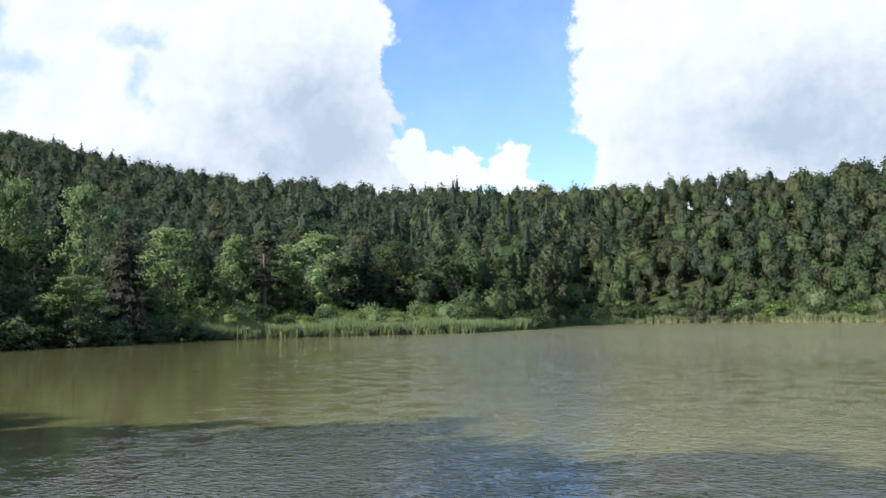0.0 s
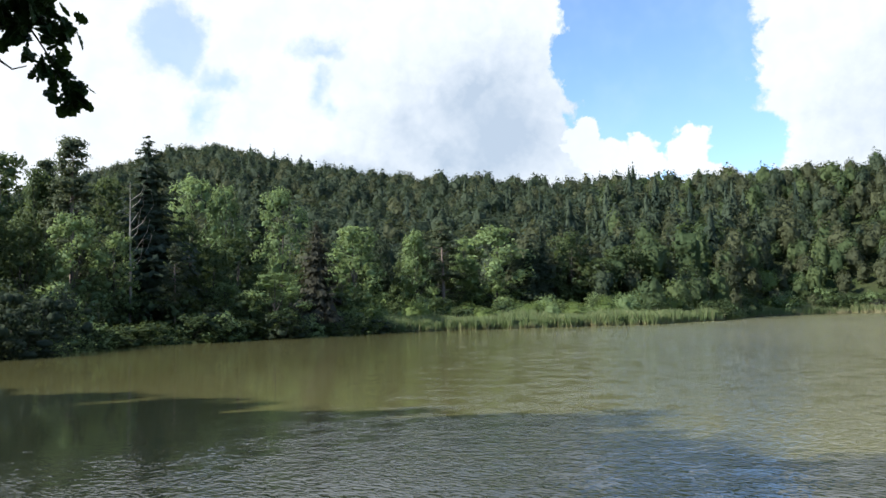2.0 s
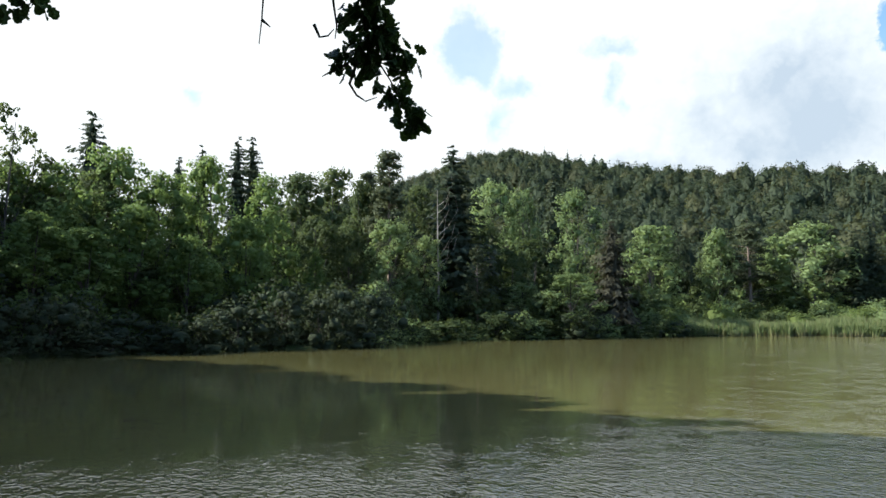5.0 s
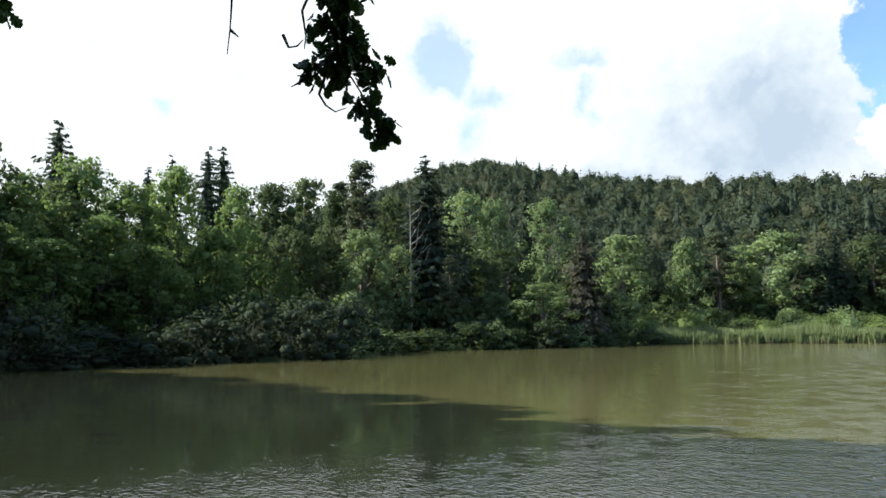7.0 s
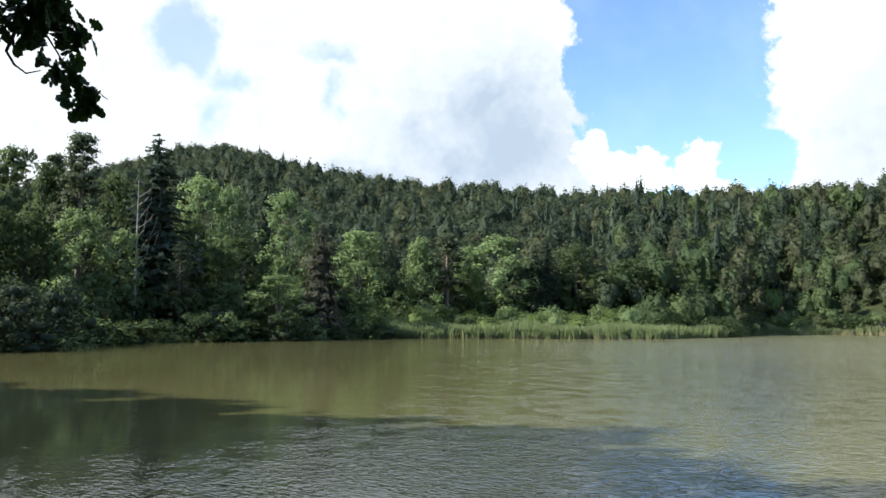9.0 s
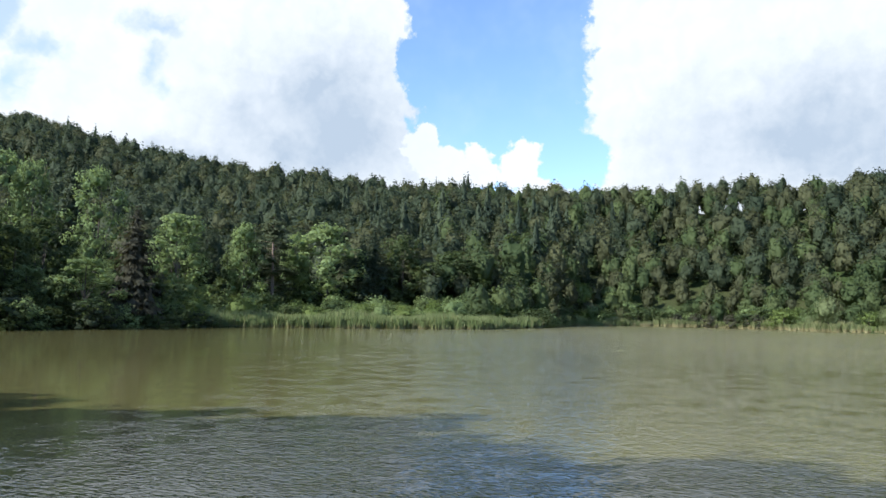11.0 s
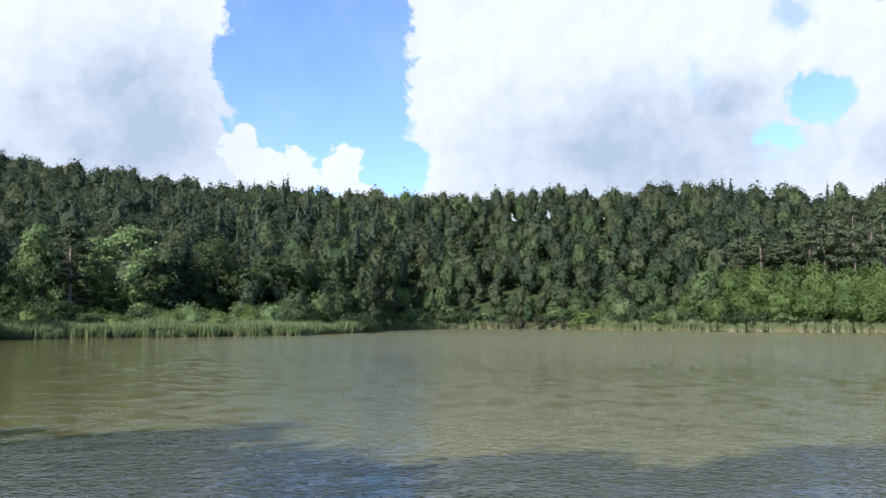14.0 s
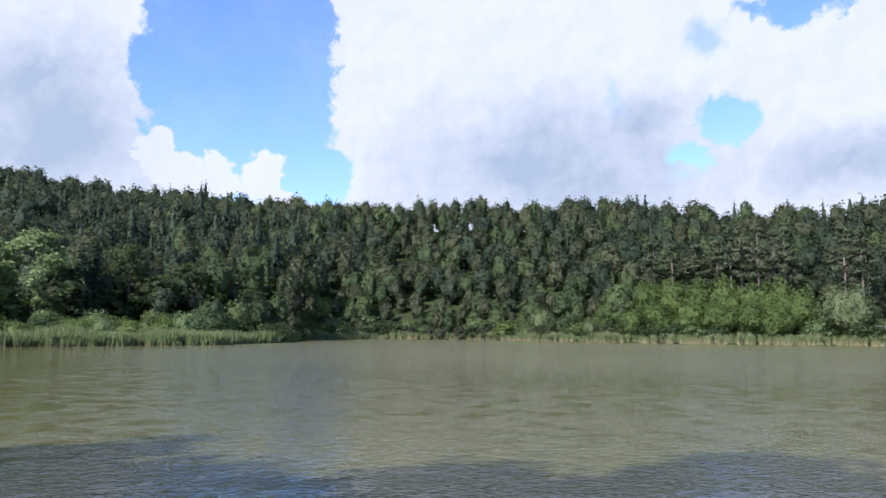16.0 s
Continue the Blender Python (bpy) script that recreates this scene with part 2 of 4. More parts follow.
def ground_material():
    m, n = material("bank_soil")
    place = n.add("ShaderNodeTexCoord").outputs["Object"]
    broad = n.noise(place, 0.08, 4.0)
    fine = n.noise(place, 2.5, 5.0, 0.65)
    colour = n.mix(n.span(broad, 0.35, 0.65), rgb(0.030, 0.045, 0.016), rgb(0.045, 0.048, 0.022))
    colour = n.mix(n.span(fine, 0.4, 0.7, 0.0, 0.6), colour, rgb(0.055, 0.085, 0.022))
    relief = n.add("ShaderNodeBump", {"Height": fine, "Strength": 0.6, "Distance": 0.2})
    skin = n.add("ShaderNodeBsdfPrincipled", {"Base Color": colour, "Roughness": 0.95, "Specular IOR Level": 0.05, "Normal": relief.outputs[0]})
    n.add("ShaderNodeOutputMaterial", {0: skin.outputs[0]})
    return m


BRIGHT = foliage("bright_leaves", (0.113, 0.175, 0.056), (0.214, 0.295, 0.095), (0.214, 0.233, 0.102), 0.42)
THICKET = foliage("thicket_leaves", (0.100, 0.147, 0.044), (0.190, 0.246, 0.073), (0.190, 0.196, 0.079), 0.42)
MID = foliage("green_leaves", (0.049, 0.077, 0.031), (0.113, 0.145, 0.055), (0.131, 0.131, 0.061), 0.38)
PALE = foliage("pale_leaves", (0.160, 0.222, 0.095), (0.247, 0.317, 0.132), (0.209, 0.228, 0.110), 0.42)
SILVER = foliage("silver_leaves", (0.144, 0.180, 0.077), (0.210, 0.240, 0.110), (0.198, 0.210, 0.100), 0.32)
OLIVE = foliage("olive_leaves", (0.054, 0.063, 0.031), (0.105, 0.113, 0.053), (0.120, 0.113, 0.057), 0.34)
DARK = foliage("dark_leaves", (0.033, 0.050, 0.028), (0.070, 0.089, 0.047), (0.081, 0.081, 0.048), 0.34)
SPRUCE = foliage("spruce_needles", (0.037, 0.054, 0.033), (0.071, 0.092, 0.050), (0.095, 0.089, 0.056), 0.25, 0.7)
PINE = foliage("pine_needles", (0.068, 0.086, 0.045), (0.121, 0.137, 0.068), (0.165, 0.126, 0.065), 0.25, 0.7)
OAK = foliage("oak_leaves", (0.030, 0.055, 0.014), (0.050, 0.085, 0.020), (0.060, 0.070, 0.020), 0.2, 0.45)
RUSTY = foliage("rusty_needles", (0.040, 0.044, 0.029), (0.074, 0.069, 0.043), (0.104, 0.078, 0.049), 0.25, 0.7)
BARK = plain("dark_bark", (0.035, 0.028, 0.020), (0.11, 0.09, 0.07), 6.0, stretch=(1, 1, 0.25))
PINE_BARK = plain("pine_bark", (0.12, 0.085, 0.06), (0.27, 0.21, 0.165), 5.0, stretch=(1, 1, 0.3))
PALE_BARK = plain("weathered_wood", (0.17, 0.15, 0.12), (0.36, 0.32, 0.27), 7.0, stretch=(1, 1, 0.25))
REED = reed_material("reeds", (0.28, 0.23, 0.12), (0.135, 0.180, 0.060), (0.205, 0.245, 0.095), 0.55)
FAR_REED = reed_material("sparse_reeds", (0.37, 0.32, 0.17), (0.150, 0.185, 0.070), (0.28, 0.28, 0.13), 1.0)
HERB = foliage("bank_herbs", (0.065, 0.110, 0.028), (0.120, 0.175, 0.045), (0.130, 0.140, 0.055), 0.3)
WATER = water_material()
SOIL = ground_material()
ROOF = plain("roof_sheet", (0.30, 0.28, 0.26), (0.50, 0.47, 0.44), 3.0)
BOARD = plain("stained_boards", (0.07, 0.045, 0.03), (0.14, 0.10, 0.07), 5.0, stretch=(1, 1, 0.2))


# ---- the lie of the land ----
MID_X, MID_Y = 0.0, 40.0  # a point out on the pond from which the whole shore can be seen
SHORE = [(0.0, 1.5), (-20.0, 3.0), (-38.0, 14.0), (-41.0, 20.0), (-40.5, 27.0), (-38.0, 33.0), (-36.5, 39.0), (-41.0, 53.0), (-35.0, 65.0),
         (-31.0, 76.0), (-24.0, 92.0), (-10.0, 97.0), (4.0, 103.0), (13.0, 121.0), (15.0, 124.0), (27.0, 164.0), (42.0, 176.0), (56.0, 172.0),
         (68.0, 148.0), (80.0, 124.0), (93.0, 111.0), (111.0, 97.0), (115.0, 70.0), (95.0, 35.0), (55.0, 10.0), (20.0, 2.0)]
_angles = np.array([math.atan2(px - MID_X, py - MID_Y) for px, py in SHORE])
_order = np.argsort(_angles)
_radii = np.array([math.hypot(px - MID_X, py - MID_Y) for px, py in SHORE])[_order]
_angles = _angles[_order]

# hills, by azimuth to the left: distance of the ridge, and elevation of its skyline over the trees
RIDGE_AZ = [-180, -90, -62, -50, -44, -40, -34, -29, -25, -22, -17, -13, -5, 0, 5, 9.5, 15, 19, 23, 27, 30, 33, 38, 44, 55, 70, 100, 180]
RIDGE_FAR = [200, 230, 262, 262, 262, 263, 265, 267, 270, 273, 279, 284, 296, 303, 310, 318, 335, 350, 378, 410, 430, 430, 405, 370, 320, 270, 230, 200]
RIDGE_UP = [5, 6, 8.5, 8.7, 8.5, 8.8, 9.7, 9.9, 9.6, 10.0, 9.8, 9.6, 9.6, 9.7, 9.7, 10.3, 10.4, 10.9, 11.3, 12.1, 12.6, 12.2, 10.5, 8.5, 7.0, 6.0, 5, 5]
STAND = 9.8  # height of the forest on the ridge


def shore_gap(x, y):
    """How far the point lies outside the water's edge (inside: minus), along the ray from the pond's middle."""
    dx, dy = x - MID_X, y - MID_Y
    a = np.arctan2(dx, dy)
    rim = np.interp(a, _angles, _radii, period=2 * math.pi)
    rim = rim + 0.5 * np.sin(a * 61.0) + 0.35 * np.sin(a * 137.0 + 1.0) + 0.25 * np.sin(a * 233.0)
    return np.hypot(dx, dy) - rim


def ground_z(x, y):
    s = shore_gap(x, y)
    az = np.degrees(np.arctan2(-x, y))
    far = np.interp(az, RIDGE_AZ, RIDGE_FAR)
    top = EYE + far * np.tan(np.radians(np.interp(az, RIDGE_AZ, RIDGE_UP))) - STAND
    run = np.maximum(far - np.hypot(x, y) + s, 60.0)
    q = np.clip(s / run, 0.0, 2.0)
    up = np.minimum(q, 1.0)
    up = np.clip((up - 0.08) / 0.92, 0.0, 1.0)
    rise = top * (0.75 * up + 0.25 * up * up * (3 - 2 * up)) * (1 - 0.35 * np.maximum(q - 1, 0))
    rough = 0.25 * np.sin(x * 0.31 + 1.3 * np.sin(y * 0.17)) * np.clip(s / 8, 0, 1)
    land = 0.12 + 0.10 * np.minimum(s, 3.0) + 0.012 * np.minimum(s, 25.0) + rise + rough
    return np.where(s > 0, land, np.maximum(-1.6, 0.12 + 0.9 * s))


def mesh_of(name, verts, faces, mat, tone=None, smooth=False, normals=None):
    """A mesh from arrays; all faces have the same number of corners."""
    verts, faces = np.asarray(verts, dtype=np.float32), np.asarray(faces, dtype=np.int32)
    me = bpy.data.meshes.new(name)
    k = faces.shape[1]
    me.vertices.add(len(verts))
    me.vertices.foreach_set("co", verts.ravel())
    me.loops.add(faces.size)
    me.loops.foreach_set("vertex_index", faces.ravel())
    me.polygons.add(len(faces))
    me.polygons.foreach_set("loop_start", np.arange(0, faces.size, k, dtype=np.int32))
    me.polygons.foreach_set("use_smooth", np.full(len(faces), smooth))
    me.update(calc_edges=True)
    if tone is not None:
        me.attributes.new("tone", "FLOAT", "POINT").data.foreach_set("value", np.asarray(tone, dtype=np.float32))
    me.materials.append(mat)
    if normals is not None:
        me.normals_split_custom_set_from_vertices(np.asarray(normals, dtype=np.float32))
    return me


def rings(centre, angle_count, spans, height):
    """A polar sheet: spans gives, for each angle, its radii."""
    a = np.linspace(-math.pi, math.pi, angle_count, endpoint=False)
    r = spans(a)
    xs, ys = centre[0] + r * np.sin(a)[:, None], centre[1] + r * np.cos(a)[:, None]
    verts = np.stack([xs, ys, height(xs, ys)], -1).reshape(-1, 3)
    m = r.shape[1]
    i, j = np.meshgrid(np.arange(angle_count), np.arange(m - 1), indexing="ij")
    k = (i + 1) % angle_count
    faces = np.stack([i * m + j, i * m + j + 1, k * m + j + 1, k * m + j], -1).reshape(-1, 4)
    return verts, faces


def rim_of(a):
    x, y = MID_X + 500 * np.sin(a), MID_Y + 500 * np.cos(a)
    return 500 - shore_gap(x, y)


STEPS = np.array([-4.0, -2.0, -1.0, -0.3, 0.05, 0.4, 1.0, 2.0, 3.5, 6, 10, 16, 24, 34, 46, 60, 80, 105, 135, 170, 210, 250, 290, 330, 380, 450, 600, 1000, 2000, 3200])
verts, faces = rings((MID_X, MID_Y), 1440, lambda a: rim_of(a)[:, None] + STEPS[None, :], ground_z)
bed = np.append(verts, [[MID_X, MID_Y, -1.6]], 0)
m = len(STEPS)
spokes = np.arange(1440)
bed_faces = np.stack([np.full(1440, len(bed) - 1), spokes * m, ((spokes + 1) % 1440) * m], -1)
ground = new("ground", mesh_of("ground", verts, faces, SOIL, smooth=True))
tagged(ground, "forest soil and herbs on the banks and wooded hills", "ground", kind="structure")
tagged(new("lake_bed", mesh_of("lake_bed", bed, bed_faces, SOIL)), "dark muddy bed under the murky water", "ground", kind="structure")

verts, faces = rings((MID_X, MID_Y), 1440, lambda a: (rim_of(a)[:, None] + 0.6) * np.array([[0.002, 0.3, 0.6, 0.85, 1.0]]), lambda x, y: x * 0)
tagged(new("water", mesh_of("water", verts, faces, WATER, smooth=True)), "murky olive green pond water with wind ripples", "water", kind="structure")


# ---- trees and shrubs ----
def rand(rng, lo, hi, n=None):
    return rng.uniform(lo, hi, n)


def unit(v):
    return v / np.maximum(np.linalg.norm(v, axis=-1, keepdims=True), 1e-6)


def leaf_cards(points, normals, size, rng, long=1.5):
    """One small bent blade at each point, facing along its normal."""
    k = len(points)
    normals = unit(normals)
    side = unit(np.cross(normals, unit(rng.normal(size=(k, 3)))))
    tip = np.cross(normals, side)
    size = size * rand(rng, 0.6, 1.35, k)[:, None]
    half = size * 0.5
    bow = normals * half * rand(rng, -0.5, 0.5, k)[:, None]
    corners = [points - tip * half * long, points + side * half * rand(rng, 0.6, 1.1, k)[:, None] + bow,
               points + tip * half * long, points - side * half * rand(rng, 0.6, 1.1, k)[:, None] + bow]
    return np.stack(corners, 1).reshape(-1, 3)


def quads(verts):
    return np.arange(len(verts), dtype=np.int32).reshape(-1, 4)


def tube(points, radii, sides=7):
    """A tapered, slightly uneven limb along points, as quads."""
    points = np.asarray(points, float)
    verts = []
    for i, (p, r) in enumerate(zip(points, radii)):
        d = unit(points[min(i + 1, len(points) - 1)] - points[max(i - 1, 0)])
        u = unit(np.cross(d, (0.31, 0.95, 0.05) if abs(d[2]) > 0.8 else (0, 0, 1)))
        w = np.cross(d, u)
        a = np.arange(sides) / sides * 2 * math.pi
        verts.append(p + r * (np.cos(a)[:, None] * u + np.sin(a)[:, None] * w))
    verts = np.concatenate(verts)
    i, j = np.meshgrid(np.arange(len(points) - 1), np.arange(sides), indexing="ij")
    k = (j + 1) % sides
    faces = np.stack([i * sides + j, i * sides + k, (i + 1) * sides + k, (i + 1) * sides + j], -1).reshape(-1, 4)
    return verts, faces


def joined(pieces):
    """Pieces of (places, faces) or (places, faces, normals) as one."""
    base, faces = 0, []
    for p in pieces:
        faces.append(p[1] + base)
        base += len(p[0])
    out = [np.concatenate([p[0] for p in pieces]), np.concatenate(faces)]
    return out + [np.concatenate([p[2] for p in pieces])] if len(pieces[0]) == 3 else out


def with_normals(leaves, normals, rng, stray=0.35):
    """Leaves that take the light like the rounded bough they clothe."""
    normals = unit(np.repeat(normals + stray * rng.normal(size=normals.shape), 4, axis=0))
    return leaves, quads(leaves), normals


def lumps_to_leaves(centres, radii, count, size, rng, flat=0.75, inner=0.35, stray=0.5):
    """Leaves over a heap of rounded boughs, mostly on their outer sides."""
    share = radii ** 2
    pick = rng.choice(len(centres), count, p=share / share.sum())
    d = unit(rng.normal(size=(count, 3)) + (0, 0, 0.15))
    deep = np.where(rng.random(count) < inner, rand(rng, 0.45, 0.85, count), rand(rng, 0.8, 1.3, count))
    p = centres[pick] + d * (radii[pick] * deep)[:, None] * (1, 1, flat)
    out = unit(p - (0, 0, centres[:, 2].mean() * 0.9))
    return with_normals(leaf_cards(p, d + stray * rng.normal(size=(count, 3)) + (0, 0, 0.2), size, rng), d + out * 0.5 + (0, 0, 0.15), rng)


def broad_shape(rng, high, wide, low, count, size, boughs, taper=0.42, lean=0.0, subs=6, bough=1.0, fill=0.42, ragged=0.15):
    """A deciduous crown: boughs over an egg-shaped space, each a heap of smaller clumps clothed in leaves."""
    k = boughs
    rel = np.clip((np.arange(k) + 0.5) / k + rng.normal(size=k) * 0.4 / k, 0, 1)
    bulge = np.where(rel < taper, (taper - rel) / taper * 0.8, (rel - taper) / (1 - taper) * 0.96)
    room = wide * 0.5 * np.sqrt(np.clip(1 - bulge ** 2, 0.02, 1))
    big = bough * wide * rand(rng, 0.14, 0.27, k) * (1.12 - 0.22 * rel) * (14.0 / k) ** 0.25
    a = np.arange(k) * 2.4 + rng.normal(size=k) * 0.3
    r = np.maximum(room - big * 0.75, 0) * rand(rng, 0.45, 1.0 + ragged, k)
    z = np.clip(low + (high - low) * rel, low + big * 0.4, high - big * rand(rng, 0.75, 1.1, k))
    c = np.stack([r * np.cos(a) + lean * rel, r * np.sin(a), z], 1)
    out = unit(c - (0, 0, low + (high - low) * 0.4))
    sd = unit(rng.normal(size=(k, subs, 3)) + out[:, None] * 0.7 + (0, 0, 0.3))
    sc = (c[:, None] + sd * (big[:, None, None] * 0.72) * (1, 1, 0.85)).reshape(-1, 3)
    sr = (big[:, None] * rand(rng, 0.36, 0.6, (k, subs))).ravel()
    sd = sd.reshape(-1, 3)
    pick = rng.choice(len(sc), count, p=sr ** 2 / (sr ** 2).sum())
    d = unit(rng.normal(size=(count, 3)) + sd[pick] * 0.6 + (0, 0, 0.15))
    p = sc[pick] + d * (sr[pick] * rand(rng, 0.5, 1.45, count))[:, None]
    cards = leaf_cards(p, d + 0.6 * rng.normal(size=(count, 3)) + (0, 0, 0.2), size, rng)
    leaves = with_normals(cards, d * 0.6 + sd[pick] * 0.5 + out[pick // subs] * 0.6 + (0, 0, 0.1), rng, 0.5)
    return c, crown_of(leaves, heap(c, big, rng, 0.85, fill))


def _ball(cuts):
    """A cube cut up and rounded off into a ball of four-sided faces."""
    verts, faces = {}, []
    for axis in range(3):
        for sign in (-1, 1):
            for i in range(cuts):
                for j in range(cuts):
                    corners = [(i, j), (i + 1, j), (i + 1, j + 1), (i, j + 1)]
                    face = []
                    for p, q in corners[::sign]:
                        v = [0, 0, 0]
                        v[axis], v[(axis + 1) % 3], v[(axis + 2) % 3] = sign * cuts, 2 * p - cuts, 2 * q - cuts
                        face.append(verts.setdefault(tuple(v), len(verts)))
                    faces.append(face)
    return unit(np.array(list(verts), float)), np.array(faces)


BALL, BALL_FACES = _ball(2)
DOME, DOME_FACES = _ball(5)


def dome_tree(rng, high, wide, count, size, bumps=14, belly=0.5):
    """A far broadleaf crown: one closed, lobed and dented dome, frayed by leaf clumps."""
    heads = unit(rng.normal(size=(bumps, 3)) + (0, 0, 0.25))
    depth = rng.uniform(0.18, 0.48, bumps)

    def skin(d):
        near = np.clip(d @ heads.T, 0, 1) ** (0.9 * bumps)
        r = 0.58 + (near * depth).max(1)
        flare = np.where(d[:, 2] > 0, 1 - 0.22 * d[:, 2] ** 2, 1.0)
        return d * r[:, None] * np.stack([flare * wide / 2, flare * wide / 2, high * np.where(d[:, 2] > 0, 1 - belly, belly)], 1) + (0, 0, high * belly)

    def lit(d):
        head = heads[np.argmax(d @ heads.T, 1)]
        return unit(d + 1.3 * (d - head) + (0, 0, 0.1))

    d = unit(rng.normal(size=(count, 3)) + (0, 0, 0.3))
    at = skin(d) + d * rand(rng, -0.25, 0.5, count)[:, None] + rng.normal(size=(count, 3)) * 0.15
    leaves = leaf_cards(at, d + 0.5 * rng.normal(size=(count, 3)), size, rng, 1.3)
    core = (skin(DOME) - (0, 0, high * belly)) * rand(rng, 0.70, 0.92, (len(DOME), 1)) + (0, 0, high * belly)
    return joined([with_normals(leaves, lit(d), rng, 0.45), (core, DOME_FACES, unit(lit(DOME) + rng.normal(size=DOME.shape) * 0.35))])


def heap(centres, radii, rng, flat=0.8, fill=0.6):
    """The dense inside of a crown: a dented ball in each bough."""
    k = len(centres)
    dent = rand(rng, 0.72, 1.12, (k, len(BALL), 1))
    v = centres[:, None] + BALL[None] * dent * (radii * fill)[:, None, None] * (1, 1, flat)
    f = BALL_FACES[None] + (np.arange(k) * len(BALL))[:, None, None]
    nrm = np.broadcast_to(BALL[None] + (0, 0, 0.15), v.shape)
    return v.reshape(-1, 3), f.reshape(-1, 4), unit(nrm.reshape(-1, 3))


def crown_of(leaves, *heaps):
    return joined([leaves, *heaps])


def crown_mesh(shape, mat):
    return mesh_of("crown", shape[0], shape[1], mat, smooth=True, normals=shape[2])


def limbs_to(centres, base, fork, radius, rng, count):
    """A trunk that forks into limbs reaching for the boughs."""
    top = centres[np.argmax(centres[:, 2])]
    way = [np.array(base), np.array([rng.normal() * 0.06, rng.normal() * 0.06, fork * 0.5]), np.array([top[0] * 0.3, top[1] * 0.3, fork]),
           np.array([top[0] * 0.7, top[1] * 0.7, fork + (top[2] - fork) * 0.6]), top * (1, 1, 0.97)]
    pieces = [tube(way, [radius * 1.25, radius, radius * 0.8, radius * 0.45, radius * 0.12])]
    for c in centres[rng.choice(len(centres), min(count, len(centres)), replace=False)]:
        start = way[1] + (way[3] - way[1]) * np.clip((c[2] / max(top[2], 0.1)) * 0.7, 0.05, 0.9)
        mid = (start + c) / 2 + (0, 0, -0.08 * np.linalg.norm(c - start))
        pieces.append(tube([start, mid, c], [radius * 0.38, radius * 0.24, radius * 0.06], 5))
    return joined(pieces)


def cone(rng, high, wide, low, tiers=8, sides=9):
    """The dense inside of a conifer: tiers of drooping boughs round a pointed cone."""
    q = np.repeat(np.linspace(0, 1, tiers + 1), 2)[1:]
    outer = np.arange(len(q)) % 2 == 0
    r = wide * 0.5 * (1 - q) ** 0.8 * np.where(outer, 1.0, 0.68) + 0.06
    z = low + (high - low) * (q - np.where(outer, 0.035, 0.0))
    a = np.arange(sides) / sides * 2 * math.pi
    rr = r[:, None] * rand(rng, 0.6, 1.2, (len(q), sides))
    turn = a[None] + rand(rng, -0.2, 0.2, (len(q), 1))
    v = np.stack([rr * np.cos(turn), rr * np.sin(turn), z[:, None] + rand(rng, -0.12, 0.12, rr.shape)], -1).reshape(-1, 3)
    i, j = np.meshgrid(np.arange(len(q) - 1), np.arange(sides), indexing="ij")
    k = (j + 1) % sides
    nrm = unit(np.stack([np.cos(turn), np.sin(turn), np.where(outer, 0.1, 0.5)[:, None] + 0 * turn], -1) + rng.normal(size=(*turn.shape, 3)) * 0.3)
    return v, np.stack([i * sides + j, i * sides + k, (i + 1) * sides + k, (i + 1) * sides + j], -1).reshape(-1, 4), nrm.reshape(-1, 3)


def cards_along(points, ways, faces_to, length, width):
    """A slender blade at each point, lying along its way."""
    ways = unit(ways)
    side = unit(np.cross(ways, faces_to)) * (width * 0.5)[:, None]
    half = ways * (length * 0.5)[:, None]
    return np.stack([points - half, points + side - half * 0.1, points + half, points - side - half * 0.1], 1).reshape(-1, 3)


def spruce_shape(rng, high, wide, low, tiers, per, twigs, core_size=0.45, point=0.66, sides=9):
    """Tiers of drooping boughs with hanging side twigs, longest below, to a pointed top."""
    p, way, nrm, long = [], [], [], []
    for q in np.linspace(0, 0.985, tiers):
        count = max(int(per * (1 - 0.5 * q)), 4)
        reach = wide * 0.5 * (1 - q) ** point * rand(rng, 0.5, 1.18, count) + 0.12
        a = rng.uniform(0, 6.28) + np.arange(count) / count * 2 * math.pi + rng.normal(size=count) * 0.18
        z = low + (high - low) * q + rng.normal(size=count) * 0.6 * (high - low) / tiers
        f = np.repeat(np.linspace(0.25, 0.98, twigs)[None], count, 0) + rng.normal(size=(count, twigs)) * 0.04
        out = np.stack([np.cos(a), np.sin(a), 0 * a], 1)
        across = np.stack([-np.sin(a), np.cos(a), 0 * a], 1)
        for hand in (-1, 1):
            spread = hand * reach[:, None] * (1.05 - f) * rand(rng, 0.05, 0.4, f.shape)
            drop = reach[:, None] * (-0.42 * f + 0.22 * f ** 3) - np.abs(spread) * 0.35
            at = out[:, None] * (reach[:, None] * f)[..., None] + across[:, None] * spread[..., None]
            at[..., 2] += z[:, None] + drop
            p.append(at.reshape(-1, 3))
            w = out[:, None] * 0.55 + across[:, None] * (hand * rand(rng, 0.1, 0.8, f.shape))[..., None] + (0, 0, -0.75)
            way.append(w.reshape(-1, 3))
            nrm.append(np.repeat(out * 0.8 + (0, 0, 0.5), twigs, 0))
            long.append(np.repeat(reach * 1.25 / twigs + 0.17, twigs))
    p, way, nrm, long = (np.concatenate(v) for v in (p, way, nrm, long))
    k = len(p)
    cards = cards_along(p, way + rng.normal(size=(k, 3)) * 0.25, nrm + rng.normal(size=(k, 3)) * 0.45,
                        long * rand(rng, 0.8, 1.5, k), long * rand(rng, 0.28, 0.55, k))
    return crown_of(with_normals(cards, unit(nrm), rng, 0.35), cone(rng, high * 0.97, wide * core_size, low, max(int(tiers * 0.55), 5), sides))


